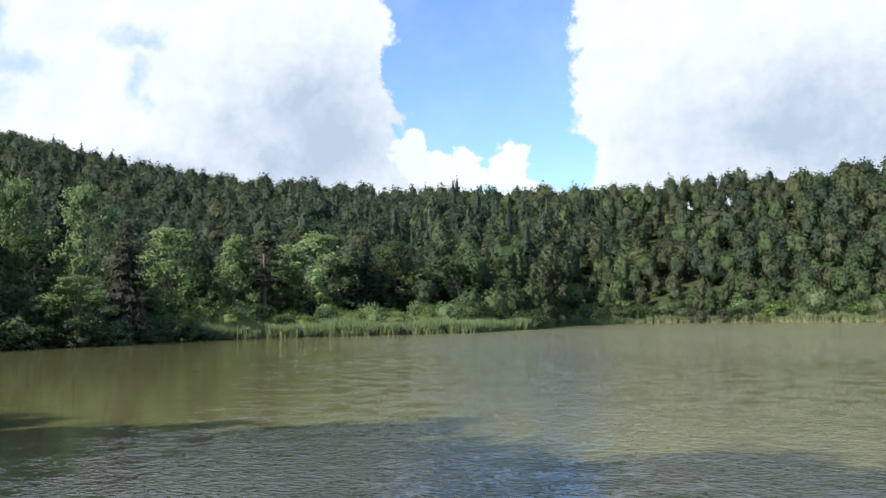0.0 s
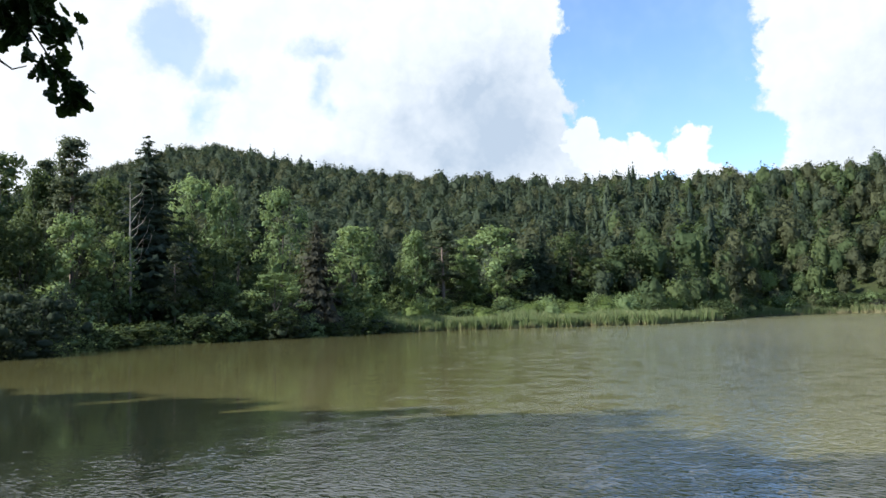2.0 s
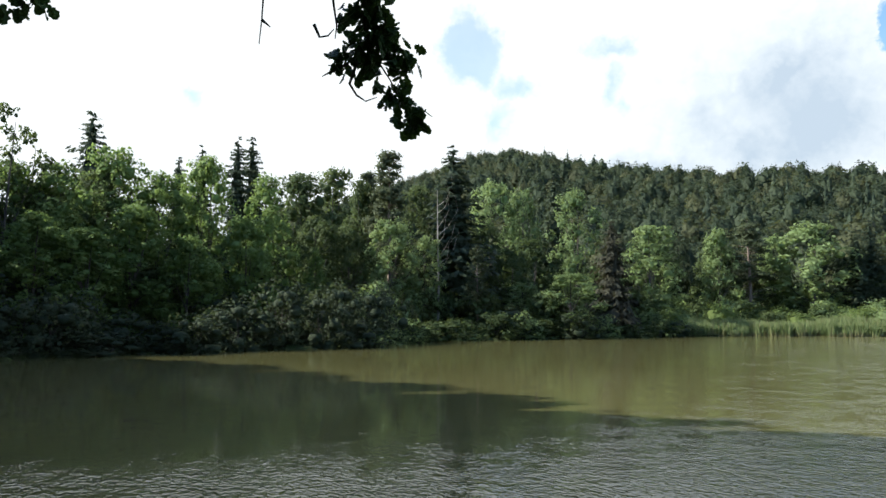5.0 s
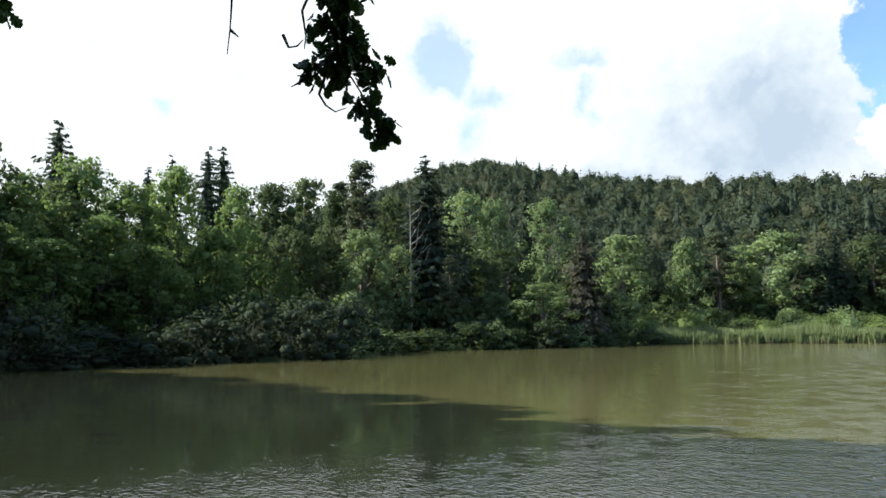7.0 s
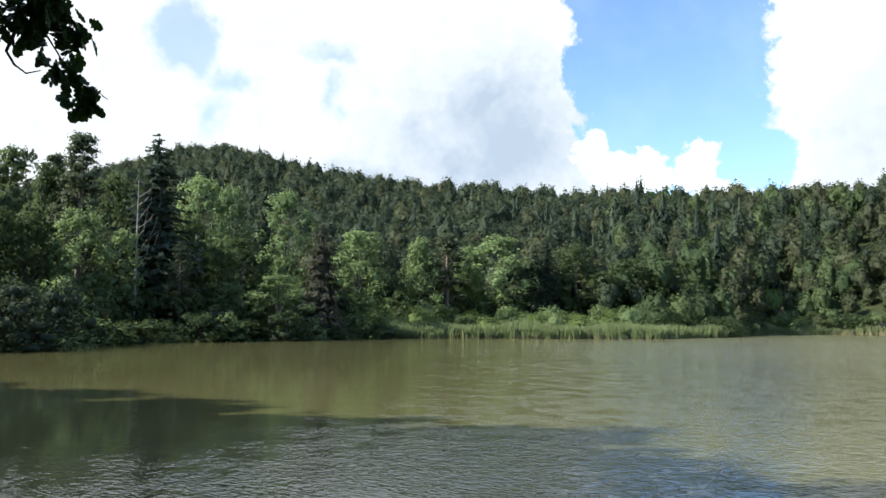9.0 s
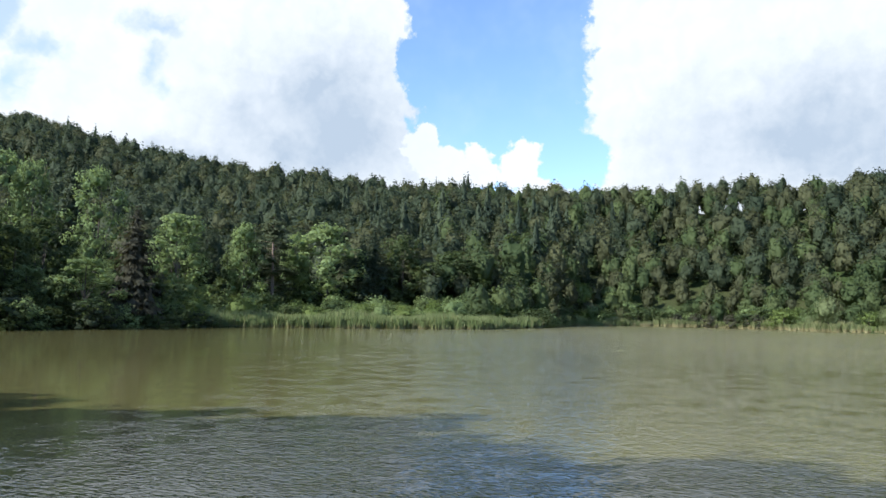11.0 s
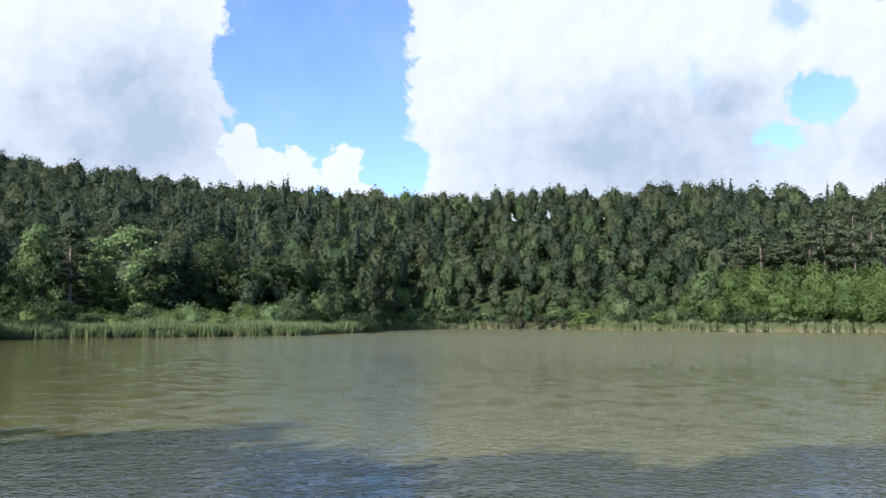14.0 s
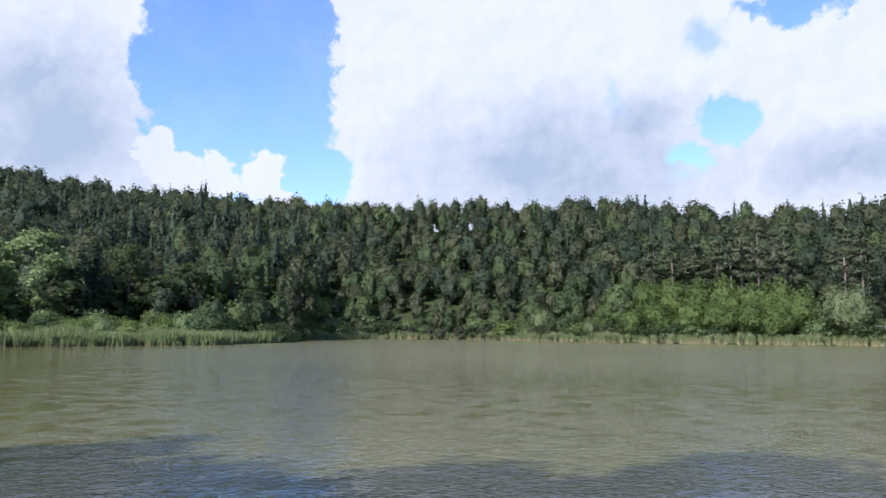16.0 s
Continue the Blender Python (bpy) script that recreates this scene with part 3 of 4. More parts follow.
def pine_shape(rng, high, wide, low, count, size, tufts=16):
    """Flat, separate plates of needles, the longest low on the crown, round a blunt top."""
    q = np.concatenate([rng.random(tufts - 4) ** 0.9, [0.9, 0.94, 0.97, 1.0]])
    z = low + (high - low) * q * 0.96
    a = np.arange(tufts) * 2.4 + rng.normal(size=tufts) * 0.4
    reach = wide * 0.5 * np.clip(1.04 - q, 0.02, 1) ** 0.55 * rand(rng, 0.25, 1.0, tufts)
    c = np.stack([reach * np.cos(a), reach * np.sin(a), z], 1)
    r = wide * rand(rng, 0.10, 0.17, tufts) * (1.1 - 0.5 * q)
    return c, crown_of(lumps_to_leaves(c, r, count, size, rng, 0.5, 0.35), heap(c, r, rng, 0.45, 0.6))


class Kind:
    """A kind of tree or shrub: built where it first stands, copied where it stands again."""

    def __init__(self, name, high, wide, label, category, build):
        self.name, self.high, self.wide, self.label, self.category, self.build = name, high, wide, label, category, build
        self.first = None

    def plant(self, x, y, top=None, high=None, wide=None, turn=0.0, label="", group="", sink=0.1):
        base = float(ground_z(np.float64(x), np.float64(y))) - sink
        high = high or top - base
        wide = wide or self.wide * high / self.high
        grow = (wide / self.wide, wide / self.wide, high / self.high)
        at = pose(x, y, base, 0, 0, turn)
        if self.first is None:
            ob = new(self.name)
            for name, me in self.build():
                child = new(name, me)
                child.parent = ob
            self.first, self.grown = ob, grow
            ob.matrix_basis = at @ Matrix.Diagonal((*grow, 1))
        else:
            ob = copy_thing(self.first, at @ Matrix.Diagonal((*(g / f for g, f in zip(grow, self.grown)), 1)))
        return tagged(ob, label or self.label, self.category, group)


def broad_kind(name, seed, high, wide, low, mat, label, count=3000, size=0.2, boughs=30, trunk=0.16, bark=BARK, category="tree", **more):
    def build():
        rng = np.random.default_rng(seed)
        c, leaves = broad_shape(rng, high, wide, low, count, size, boughs, **more)
        v, f = limbs_to(c, (0, 0, -0.3), max(low * 0.8, 0.4), trunk, rng, 12)
        return [("trunk", mesh_of("trunk", v, f, bark, smooth=True)), ("crown", crown_mesh(leaves, mat))]
    return Kind(name, high, wide, label, category, build)


def spruce_kind(seed, high, wide, low, label, mat=SPRUCE, tiers=36, per=15, twigs=9, **more):
    def build():
        rng = np.random.default_rng(seed)
        leaves = spruce_shape(rng, high, wide, low, tiers, per, twigs, **more)
        v, f = tube([(0, 0, -0.3), (0.04, 0, high * 0.4), (0, 0.03, high * 0.8), (0, 0, high)], [0.24, 0.17, 0.07, 0.015])
        return [("trunk", mesh_of("trunk", v, f, BARK, smooth=True)), ("crown", crown_mesh(leaves, mat))]
    return Kind("spruce_tree", high, wide, label, "tree", build)


def pine_kind(seed, high, wide, low, label, count=2600, size=0.32, tufts=18, bark=PINE_BARK):
    def build():
        rng = np.random.default_rng(seed)
        c, leaves = pine_shape(rng, high, wide, low, count, size, tufts)
        pieces = [tube([(0, 0, -0.3), (0.08, 0, high * 0.35), (-0.05, 0.05, high * 0.7), (0, 0, high * 0.98)], [0.24, 0.19, 0.12, 0.02])]
        for p in c:
            pieces.append(tube([(0, 0, p[2] - 0.35), p * (0.6, 0.6, 1) - (0, 0, 0.1), p], [0.035, 0.025, 0.01], 5))
        v, f = joined(pieces)
        return [("trunk", mesh_of("trunk", v, f, bark, smooth=True)), ("crown", crown_mesh(leaves, PINE))]
    return Kind("pine_tree", high, wide, label, "tree", build)


def dome_kind(name, seed, high, wide, mat, label, count, size, bumps=26, trunk=0.14, category="tree"):
    def build():
        rng = np.random.default_rng(seed)
        leaves = dome_tree(rng, high, wide, count, size, bumps, 0.48)
        c = unit(rng.normal(size=(12, 3))) * (wide * 0.3, wide * 0.3, high * 0.25) + (0, 0, high * 0.55)
        v, f = limbs_to(c, (0, 0, -0.3), high * 0.25, trunk, rng, 8)
        return [("trunk", mesh_of("trunk", v, f, BARK, smooth=True)), ("crown", crown_mesh(leaves, mat))]
    return Kind(name, high, wide, label, category, build)


def family(name, seed, count, high, wide, low, mat, label, leaves, size, boughs, **more):
    return [broad_kind(name, seed + i, high, wide, low, mat, label, leaves, size, boughs, **more) for i in range(count)]


# close to the viewer, finely leaved
maples = family("broadleaf_tree", 11, 3, 13, 7, 0.5, BRIGHT, "leafy bright green broadleaf tree at the wooded bank", 6400, 0.22, 44)
greens = family("broadleaf_tree", 21, 3, 13, 7, 0.6, MID, "full green broadleaf tree in the bank wood", 6000, 0.22, 44)
pales = family("broadleaf_tree", 31, 3, 13, 6, 0.8, PALE, "pale green broadleaf tree with an airy crown", 5000, 0.20, 36, taper=0.36, ragged=0.3)
airy = [broad_kind("broadleaf_tree", 38, 13, 5, 4.0, MID, "thin broadleaf tree with an open, ragged crown", 1500, 0.20, 26, fill=0.3, ragged=0.6, bough=0.8)]
# farther off
far_maples = [dome_kind("broadleaf_tree", k, 10, 8, THICKET, "bright green broadleaf tree in the thicket of the far bank", 2300, 0.29, b) for k, b in ((14, 26), (15, 34), (16, 20))]
far_greens = family("broadleaf_tree", 24, 3, 13, 8, 0.3, MID, "full green broadleaf tree behind the reeds", 3600, 0.29, 30)
far_pales = family("broadleaf_tree", 34, 2, 13, 7, 0.5, PALE, "pale green broadleaf tree behind the reeds", 3800, 0.28, 32)
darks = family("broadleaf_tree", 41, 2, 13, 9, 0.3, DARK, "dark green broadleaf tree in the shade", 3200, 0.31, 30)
near_bank = family("broadleaf_tree", 47, 2, 18, 9, 4.0, DARK, "tall unseen broadleaf tree of the near bank, set to shade the water", 2200, 0.45, 34, fill=0.9)
spruces = [spruce_kind(51, 18, 6.4, 1.2, "tall dark green spruce with a pointed top"), spruce_kind(52, 18, 6.0, 1.6, "tall dark green spruce with a pointed top")]
dry_spruce = spruce_kind(53, 13, 7.2, 1.0, "dark spruce with drooping rust-brown lower boughs", RUSTY, 26, 14, 6)
pines = [pine_kind(61, 18, 7.5, 4.0, "tall dark pine with a bare lower trunk", 6000, 0.21, 84), pine_kind(62, 18, 7.0, 3.5, "tall dark pine with a bare lower trunk", 6000, 0.21, 84)]
slope_pines = [pine_kind(65, 17, 7.5, 7.5, "pine with a bare pale trunk on the far slope", 1800, 0.30, 34), pine_kind(66, 17, 7.0, 8.5, "pine with a bare pale trunk on the far slope", 1800, 0.30, 34)]


def shrub_kind(seed, mat, label, high=4, wide=4.5, leaves=950, size=0.21, boughs=14):
    return broad_kind("shrub", seed, high, wide, 0.05, mat, label, leaves, size, boughs, trunk=0.05, category="shrub", subs=5, taper=0.3)


shrubs = [shrub_kind(k, MID, "dense green shrub at the water's edge") for k in (71, 72)]
# shrubs for the shaded left bank: its shade is put into their leaf colour
gloom = [shrub_kind(k, DARK, "shrub overhanging the water's edge, its leaves darkened for shade", leaves=1000, size=0.17) for k in (75, 76)]
fresh = [shrub_kind(79, THICKET, "bright green shrub on the bank"), shrub_kind(80, PALE, "pale green shrub on the bank")]
hummocks = [dome_kind("shrub", k, 4, 5, mat, "rounded pale green bush behind the reeds", 900, 0.20, 22, 0.05, "shrub") for k, mat in ((87, THICKET), (88, PALE))]
brown = shrub_kind(82, RUSTY, "low brownish shrub behind the far reeds", 2.5, 4.5, 700, 0.18, 14)
willow = dome_kind("willow_tree", 85, 10, 12, SILVER, "broad silvery green willow on the far bank", 5600, 0.23, 40, 0.2)
small_willow = dome_kind("willow_tree", 86, 5.5, 4.2, SILVER, "small silvery willow behind the far reeds", 1800, 0.16, 18, 0.09)



# ---- the planted plan: x, y, height of the top over the water, crown width ----
def plant_all(rows, kinds, group="", label=""):
    for i, (px, py, top, wide) in enumerate(rows):
        kinds[i % len(kinds)].plant(px, py, top=top, wide=wide, turn=i * 67.0, group=group, label=label)


# the wooded bank
plant_all([(-65.6, 36.7, 20.9, 9.5), (-68.3, 50.8, 20.6, 7.0), (-68.9, 48.3, 19.1, 7.0), (-60.6, 49.3, 20.1, 7.5), (-61.2, 51.7, 20.9, 7.5), (-46.7, 67.5, 20.8, 12.5), (-45.4, 89.1, 21.1, 8.0)], spruces, "spruces of the bank wood")
dry_spruce.plant(-34.1, 81.1, top=12.9, wide=7.4)
plant_all([(-51.0, 61.7, 20.2, 8.0), (-41.3, 63.9, 9.6, 3.2), (-56.7, 64.8, 19.1, 6.0)], pines, "pines of the bank wood")
plant_all([(-53.2, 23.5, 16.2, 4.0), (-54.4, 25.7, 15.2, 4.0)], airy, "broadleaf trees of the bank wood")
plant_all([(-55.1, 32.8, 15.4, 7.2), (-53.6, 27.4, 12.9, 6.8), (-51.2, 38.6, 15.0, 5.6), (-51.6, 34.6, 13.2, 6.0), (-49.6, 43.7, 14.0, 5.8), (-49.2, 31.0, 10.0, 6.2), (-47.6, 39.9, 10.0, 5.6),
           (-47.2, 33.9, 7.9, 5.6), (-49.1, 27.2, 8.0, 6.0), (-48.7, 23.6, 8.6, 6.0), (-46.8, 46.7, 7.8, 2.4), (-54.8, 24.9, 12.8, 6.0)], maples, "broadleaf trees of the bank wood")
plant_all([(-69.7, 66.0, 20.1, 8.8), (-67.8, 70.8, 21.2, 8.8), (-52.5, 52.3, 11.8, 6.0), (-55.7, 63.0, 17.1, 5.2), (-51.7, 47.3, 10.6, 5.6), (-51.4, 56.1, 11.3, 5.4), (-54.7, 71.6, 17.9, 6.4),
           (-42.4, 77.2, 11.1, 7.0), (-42.6, 72.4, 9.8, 5.6), (-49.0, 77.9, 13.3, 6.8)], greens, "broadleaf trees of the bank wood")
plant_all([(-47.1, 57.2, 11.8, 5.6), (-45.5, 61.0, 10.1, 4.6), (-50.9, 82.6, 19.5, 7.6), (-47.3, 83.6, 18.5, 5.2), (-40.1, 84.0, 17.4, 6.8), (-34.1, 70.2, 6.5, 6.1), (-39.1, 69.8, 5.8, 4.4)], pales, "broadleaf trees of the bank wood")
# behind the reed bed
plant_all([(-34.9, 95.8, 14.0, 8.6), (-29.5, 108.0, 14.3, 6.0), (-19.4, 116.4, 15.4, 11.0), (-24.2, 117.5, 13.8, 6.0)], far_pales, "trees behind the reed bed")
plant_all([(-13.8, 119.2, 14.5, 6.0), (-12.4, 121.4, 16.1, 6.0)], spruces, "trees behind the reed bed")
pines[1].plant(-26.5, 111.9, top=16.4, wide=8.4)
plant_all([(-8.2, 125.7, 14.6, 8.5), (-4.1, 125.9, 10.4, 8.5), (0.5, 130.0, 12.7, 9.2), (5.2, 133.9, 8.8, 7.4), (-14.6, 119.1, 11.0, 7.0), (-10.6, 121.5, 7.8, 6.4), (-38.0, 104.0, 14.0, 8.5), (-31.0, 112.0, 13.0, 8.0), (9.5, 141.0, 8.4, 7.0)], far_greens + darks, "trees behind the reed bed")
# the far bank
willow.plant(111.5, 103.4, top=11.2, wide=12.5)
small_willow.plant(71.2, 143.3, top=7.6, wide=5.0)
small_willow.plant(77.2, 134.5, top=5.1, wide=3.5, turn=80)
small_willow.plant(69.8, 147.5, top=3.2, wide=3.0, turn=40)
plant_all([(92.6, 136.6, 13.3, 8.6), (96.6, 133.8, 14.1, 9.6), (99.3, 128.1, 13.3, 9.5), (101.9, 123.4, 13.6, 9.4), (104.2, 118.9, 12.7, 9.3), (106.2, 114.4, 12.7, 9.2), (93.4, 123.8, 9.2, 8.8), (96.0, 117.9, 8.4, 8.6),
           (98.8, 113.0, 8.2, 8.4), (89.1, 128.1, 8.3, 8.6), (84.3, 130.1, 7.2, 7.0), (100.6, 108.6, 8.0, 8.0), (84.0, 140.0, 8.2, 7.5), (108.0, 110.0, 11.0, 8.0)], far_maples, "bright thicket on the far bank")
far_pales[0].plant(85.2, 135.5, top=11.7, wide=6.6)
plant_all([(101.1, 146.5, 23.1, 9.0), (103.2, 142.6, 21.8, 9.0), (106.6, 138.8, 21.5, 9.0), (109.4, 135.3, 22.3, 9.0), (110.3, 132.1, 24.6, 8.0), (111.2, 130.0, 24.6, 7.2), (113.0, 127.0, 24.8, 8.0), (115.3, 125.0, 23.8, 8.0),
           (115.4, 122.2, 23.8, 7.5), (121.5, 113.2, 23.6, 8.4), (123.0, 110.6, 22.7, 8.2)], slope_pines, "pines with bare trunks on the far slope")
plant_all([(56.0, 173.5, 3.0, 5.0), (61.0, 165.0, 2.8, 5.0), (58.0, 169.0, 2.6, 4.6), (64.0, 158.5, 2.8, 4.6), (52.5, 176.0, 2.8, 4.5)], [brown], "brownish shrubs on the far bank")


def scatter(rng, count, az, gap, apart, taken):
    """Places on land between two azimuths and two distances from the water, no two closer than apart."""
    out = []
    for _ in range(count * 40):
        a, d = radians(rng.uniform(*az)), rng.uniform(15, 260)
        px, py = -d * math.sin(a), d * math.cos(a)
        s = float(shore_gap(np.float64(px), np.float64(py)))
        if gap[0] < s < gap[1] and all((px - qx) ** 2 + (py - qy) ** 2 > apart ** 2 for qx, qy in taken):
            out.append((px, py)), taken.append((px, py))
            if len(out) == count:
                break
    return out


ENV_AZ = [-60, -30, -8, 0, 8, 15, 20, 25, 30, 36, 42, 46, 52, 58, 64, 75, 100]
ENV_UP = [6.0, 4.5, 2.6, 3.8, 5.0, 5.5, 6.0, 7.5, 9.0, 9.8, 9.6, 9.8, 10.4, 10.4, 11.0, 12.0, 14.0]


def tree_top(px, py, most):
    """A height for a tree of the wood that stays under the general line of the crowns."""
    limit = EYE + math.hypot(px, py) * math.tan(radians(float(np.interp(math.degrees(math.atan2(-px, py)), ENV_AZ, ENV_UP))))
    return min(limit, float(ground_z(np.float64(px), np.float64(py))) + most)


rng = np.random.default_rng(7)
taken = []
for i, (px, py) in enumerate(scatter(rng, 60, (20, 78), (5.5, 40), 4.2, taken)):
    az = math.degrees(math.atan2(-px, py))
    deep = float(shore_gap(np.float64(px), np.float64(py)))
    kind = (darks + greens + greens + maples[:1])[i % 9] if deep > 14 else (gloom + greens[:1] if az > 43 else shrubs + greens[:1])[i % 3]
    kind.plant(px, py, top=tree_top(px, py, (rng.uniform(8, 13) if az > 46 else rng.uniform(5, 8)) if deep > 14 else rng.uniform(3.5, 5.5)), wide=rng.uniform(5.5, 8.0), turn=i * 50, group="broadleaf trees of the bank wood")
for i, (px, py) in enumerate(scatter(rng, 18, (-3, 24), (30, 52), 5.5, taken)):
    (darks + far_greens[:1] + spruces)[i % 5].plant(px, py, top=tree_top(px, py, rng.uniform(9, 14)), wide=rng.uniform(5, 8), turn=i * 50, group="trees behind the reed bed")
low = []
for i, (px, py) in enumerate(scatter(rng, 100, (17, 74), (-1.0, 2.6), 1.45, low)):
    # left of 43 degrees darker leaf colour stands in for the wood's shade
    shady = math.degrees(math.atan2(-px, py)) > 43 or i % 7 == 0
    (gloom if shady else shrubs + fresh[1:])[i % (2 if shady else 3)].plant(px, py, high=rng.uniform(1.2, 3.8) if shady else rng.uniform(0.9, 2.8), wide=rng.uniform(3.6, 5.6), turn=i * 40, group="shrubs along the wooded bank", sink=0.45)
for i, (px, py) in enumerate(scatter(rng, 60, (1, 22), (5, 15), 2.3, low)):
    (hummocks + shrubs[:1])[i % 3].plant(px, py, high=rng.uniform(2.2, 4.0), wide=rng.uniform(3.5, 6), turn=i * 40, group="shrubs behind the reed bed", sink=0.2)
for i, (px, py) in enumerate(scatter(rng, 110, (-54, -6), (2, 12), 2.0, low)):
    (fresh[:1] + shrubs + fresh[1:] + shrubs)[i % 6].plant(px, py, high=rng.uniform(2.0, 4.6), wide=rng.uniform(4, 7), turn=i * 40, group="shrubs on the far bank", sink=0.2)
for i, (px, py) in enumerate(scatter(rng, 50, (-13, 19), (8, 30), 2.6, low)):
    (hummocks + shrubs[:1])[i % 3].plant(px, py, high=rng.uniform(2.4, 4.4), wide=rng.uniform(4, 6.5), turn=i * 40, group="shrubs behind the reed bed", sink=0.2)
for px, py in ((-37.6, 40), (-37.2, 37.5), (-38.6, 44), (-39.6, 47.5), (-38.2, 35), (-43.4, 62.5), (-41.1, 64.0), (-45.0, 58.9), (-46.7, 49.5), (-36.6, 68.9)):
    # the same shade-darkened leaves where the bank lies in shade
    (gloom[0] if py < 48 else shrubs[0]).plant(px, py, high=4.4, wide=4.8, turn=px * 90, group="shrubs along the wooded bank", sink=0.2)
fresh[1].plant(-46.4, 53.8, top=5.5, wide=6.2, label="rounded pale green shrub under the trees of the bank")
fresh[1].plant(-36.4, 63.8, high=2.7, wide=4.2, label="bright sapling leaning out over the water")

# trees on the near bank, behind and beside the viewer
# all out of view; the generated back row is added to cut low sky light
plant_all([(-62, 16.5, 20, 8), (-67, 22, 18, 8), (-59, 13, 21, 8), (-44, 2.2, 21, 9), (-67, 17, 21, 8), (-58, 8, 20, 9), (-52, 8, 20, 9), (-46, 6.5, 20, 9), (-41, 5, 20, 9), (-36, 3.5, 20.5, 9), (-31.5, 2.0, 20, 9), (-27, 0.9, 20, 8), (-23, 0.2, 20, 7.5), (-19.5, -1.2, 18.5, 7), (-16, -2.6, 18.5, 7), (-12.5, -4.2, 20, 8), (-8, -6.5, 18, 8),
           (-33, -4, 21, 10), (-27, -5, 21, 10), (-21, -6, 20, 10), (-2, -10, 17, 9), (5, -9, 17, 9)] + [(-44 + 5.2 * i + 1.5 * math.sin(i * 7), -19 + 3 * math.sin(i * 2.3), 18 + 2 * math.sin(i * 3.1), 10) for i in range(17)], near_bank, "trees of the near bank")


# ---- the forest on the hills ----
def forest():
    rng = np.random.default_rng(5)
    step = 4.9
    gx, gy = np.meshgrid(np.arange(-330, 330, step), np.arange(-20, 560, step))
    px = (gx + rng.uniform(-2.1, 2.1, gx.shape)).ravel()
    py = (gy + rng.uniform(-2.1, 2.1, gx.shape)).ravel()
    az, d = np.degrees(np.arctan2(-px, py)), np.hypot(px, py)
    s = shore_gap(px, py)
    far = np.interp(az, RIDGE_AZ, RIDGE_FAR)
    start = np.interp(az, [-60, -30, -10, -3, 3, 10, 20, 30, 50, 75], [7, 8, 8, 11, 24, 30, 36, 32, 32, 32])
    keep = (s > start) & (d < far + 14) & (az > -54) & (az < 50)
    # crowns that the bank wood hides are left out, and the bright thicket has the foot of the far slope to itself
    hidden = (az > -6) & (ground_z(px, py) + 12 < EYE + d * np.tan(np.radians(np.interp(az, ENV_AZ, ENV_UP) - 2.0)))
    thicket = (az < -31) & (d < 166)
    keep &= ~hidden & ~thicket
    px, py, s, az = px[keep], py[keep], s[keep], az[keep]
    z = ground_z(px, py)
    # firs gather in stands, most of them on the shaded slope
    stand = np.sin(px * 0.035 + 1.7) + np.sin(py * 0.041 - 0.6) + 0.7 * np.sin((px - py) * 0.06)
    kind = np.where(stand + rng.normal(size=len(px)) * 0.9 > np.interp(az, [-50, -36, -25, -12, -4, 8, 16, 24, 30], [2.4, 2.4, 2.4, 2.3, 2.1, 2.1, 2.5, 2.9, 3.2]), 1, 0)
    kind[(s < 26) & (az < 2)] = 2
    squat = np.where(kind == 1, 1.0, np.interp(az, [-40, -8, 4], [0.95, 0.93, 0.92]))
    shapes = {0: [], 1: [], 2: []}
    for i in range(7):
        shapes[2].append(dome_tree(rng, 9.5, rng.uniform(5.6, 7.4), 230, 0.46, 16))
    for i in range(12):
        shapes[0].append(dome_tree(rng, rng.uniform(9.5, 13), rng.uniform(5.2, 7.8), 220, 0.50, int(rng.integers(9, 18)), rng.uniform(0.45, 0.62)))
    for i in range(8):
        shapes[1].append(spruce_shape(rng, 12.5, rng.uniform(5.4, 7.0), 0.6, 12, 8, 2, 0.66, 0.62, 6))
    parts = {"bright": [], "mid": [], "olive": [], "dark": [], "fir": []}
    for i in range(len(px)):
        v, f, nrm = shapes[kind[i]][rng.integers(len(shapes[kind[i]]))]
        a = rng.uniform(0, 6.28)
        grow = rng.uniform(0.65, 1.3) * (0.72 if s[i] < 16 and az[i] < -8 else 0.88 if s[i] < 30 and az[i] < -8 else 1.0)
        grow *= 0.85 if kind[i] == 1 and az[i] < -8 else 1.0
        wide = grow * rng.uniform(0.8, 1.15)
        turned = np.stack([(v[:, 0] * math.cos(a) - v[:, 1] * math.sin(a)) * wide + px[i],
                           (v[:, 0] * math.sin(a) + v[:, 1] * math.cos(a)) * wide + py[i], v[:, 2] * grow * squat[i] + z[i] - 1.0], 1)
        lit = np.stack([nrm[:, 0] * math.cos(a) - nrm[:, 1] * math.sin(a), nrm[:, 0] * math.sin(a) + nrm[:, 1] * math.cos(a), nrm[:, 2]], 1)
        # left of azimuth -4 darker leaves are picked, which paints in the slope's shade
        pick = rng.random() - (0.1 if az[i] < -6 else 0.0) + (0.36 if s[i] < 22 else 0.15 if s[i] < 34 else 0) - (0.5 if az[i] > 2 else 0.3 if az[i] > -4 else 0)
        name = "fir" if kind[i] == 1 else "bright" if pick > 1.12 else "mid" if pick > 0.6 else "olive" if pick > 0.22 else "dark"
        parts[name].append((turned, f, lit, rng.random()))
    for name, mat, label in (("bright", THICKET, "bright green broadleaf crowns of the hill forest"), ("mid", MID, "green broadleaf crowns of the hill forest"),
                             ("olive", OLIVE, "dull olive broadleaf crowns of the hill forest"), ("dark", DARK, "dark broadleaf crowns of the hill forest"), ("fir", SPRUCE, "dark spruce crowns of the hill forest")):
        verts, faces, normals = joined([p[:3] for p in parts[name]])
        tone = np.concatenate([np.full(len(p[0]), p[3]) for p in parts[name]])
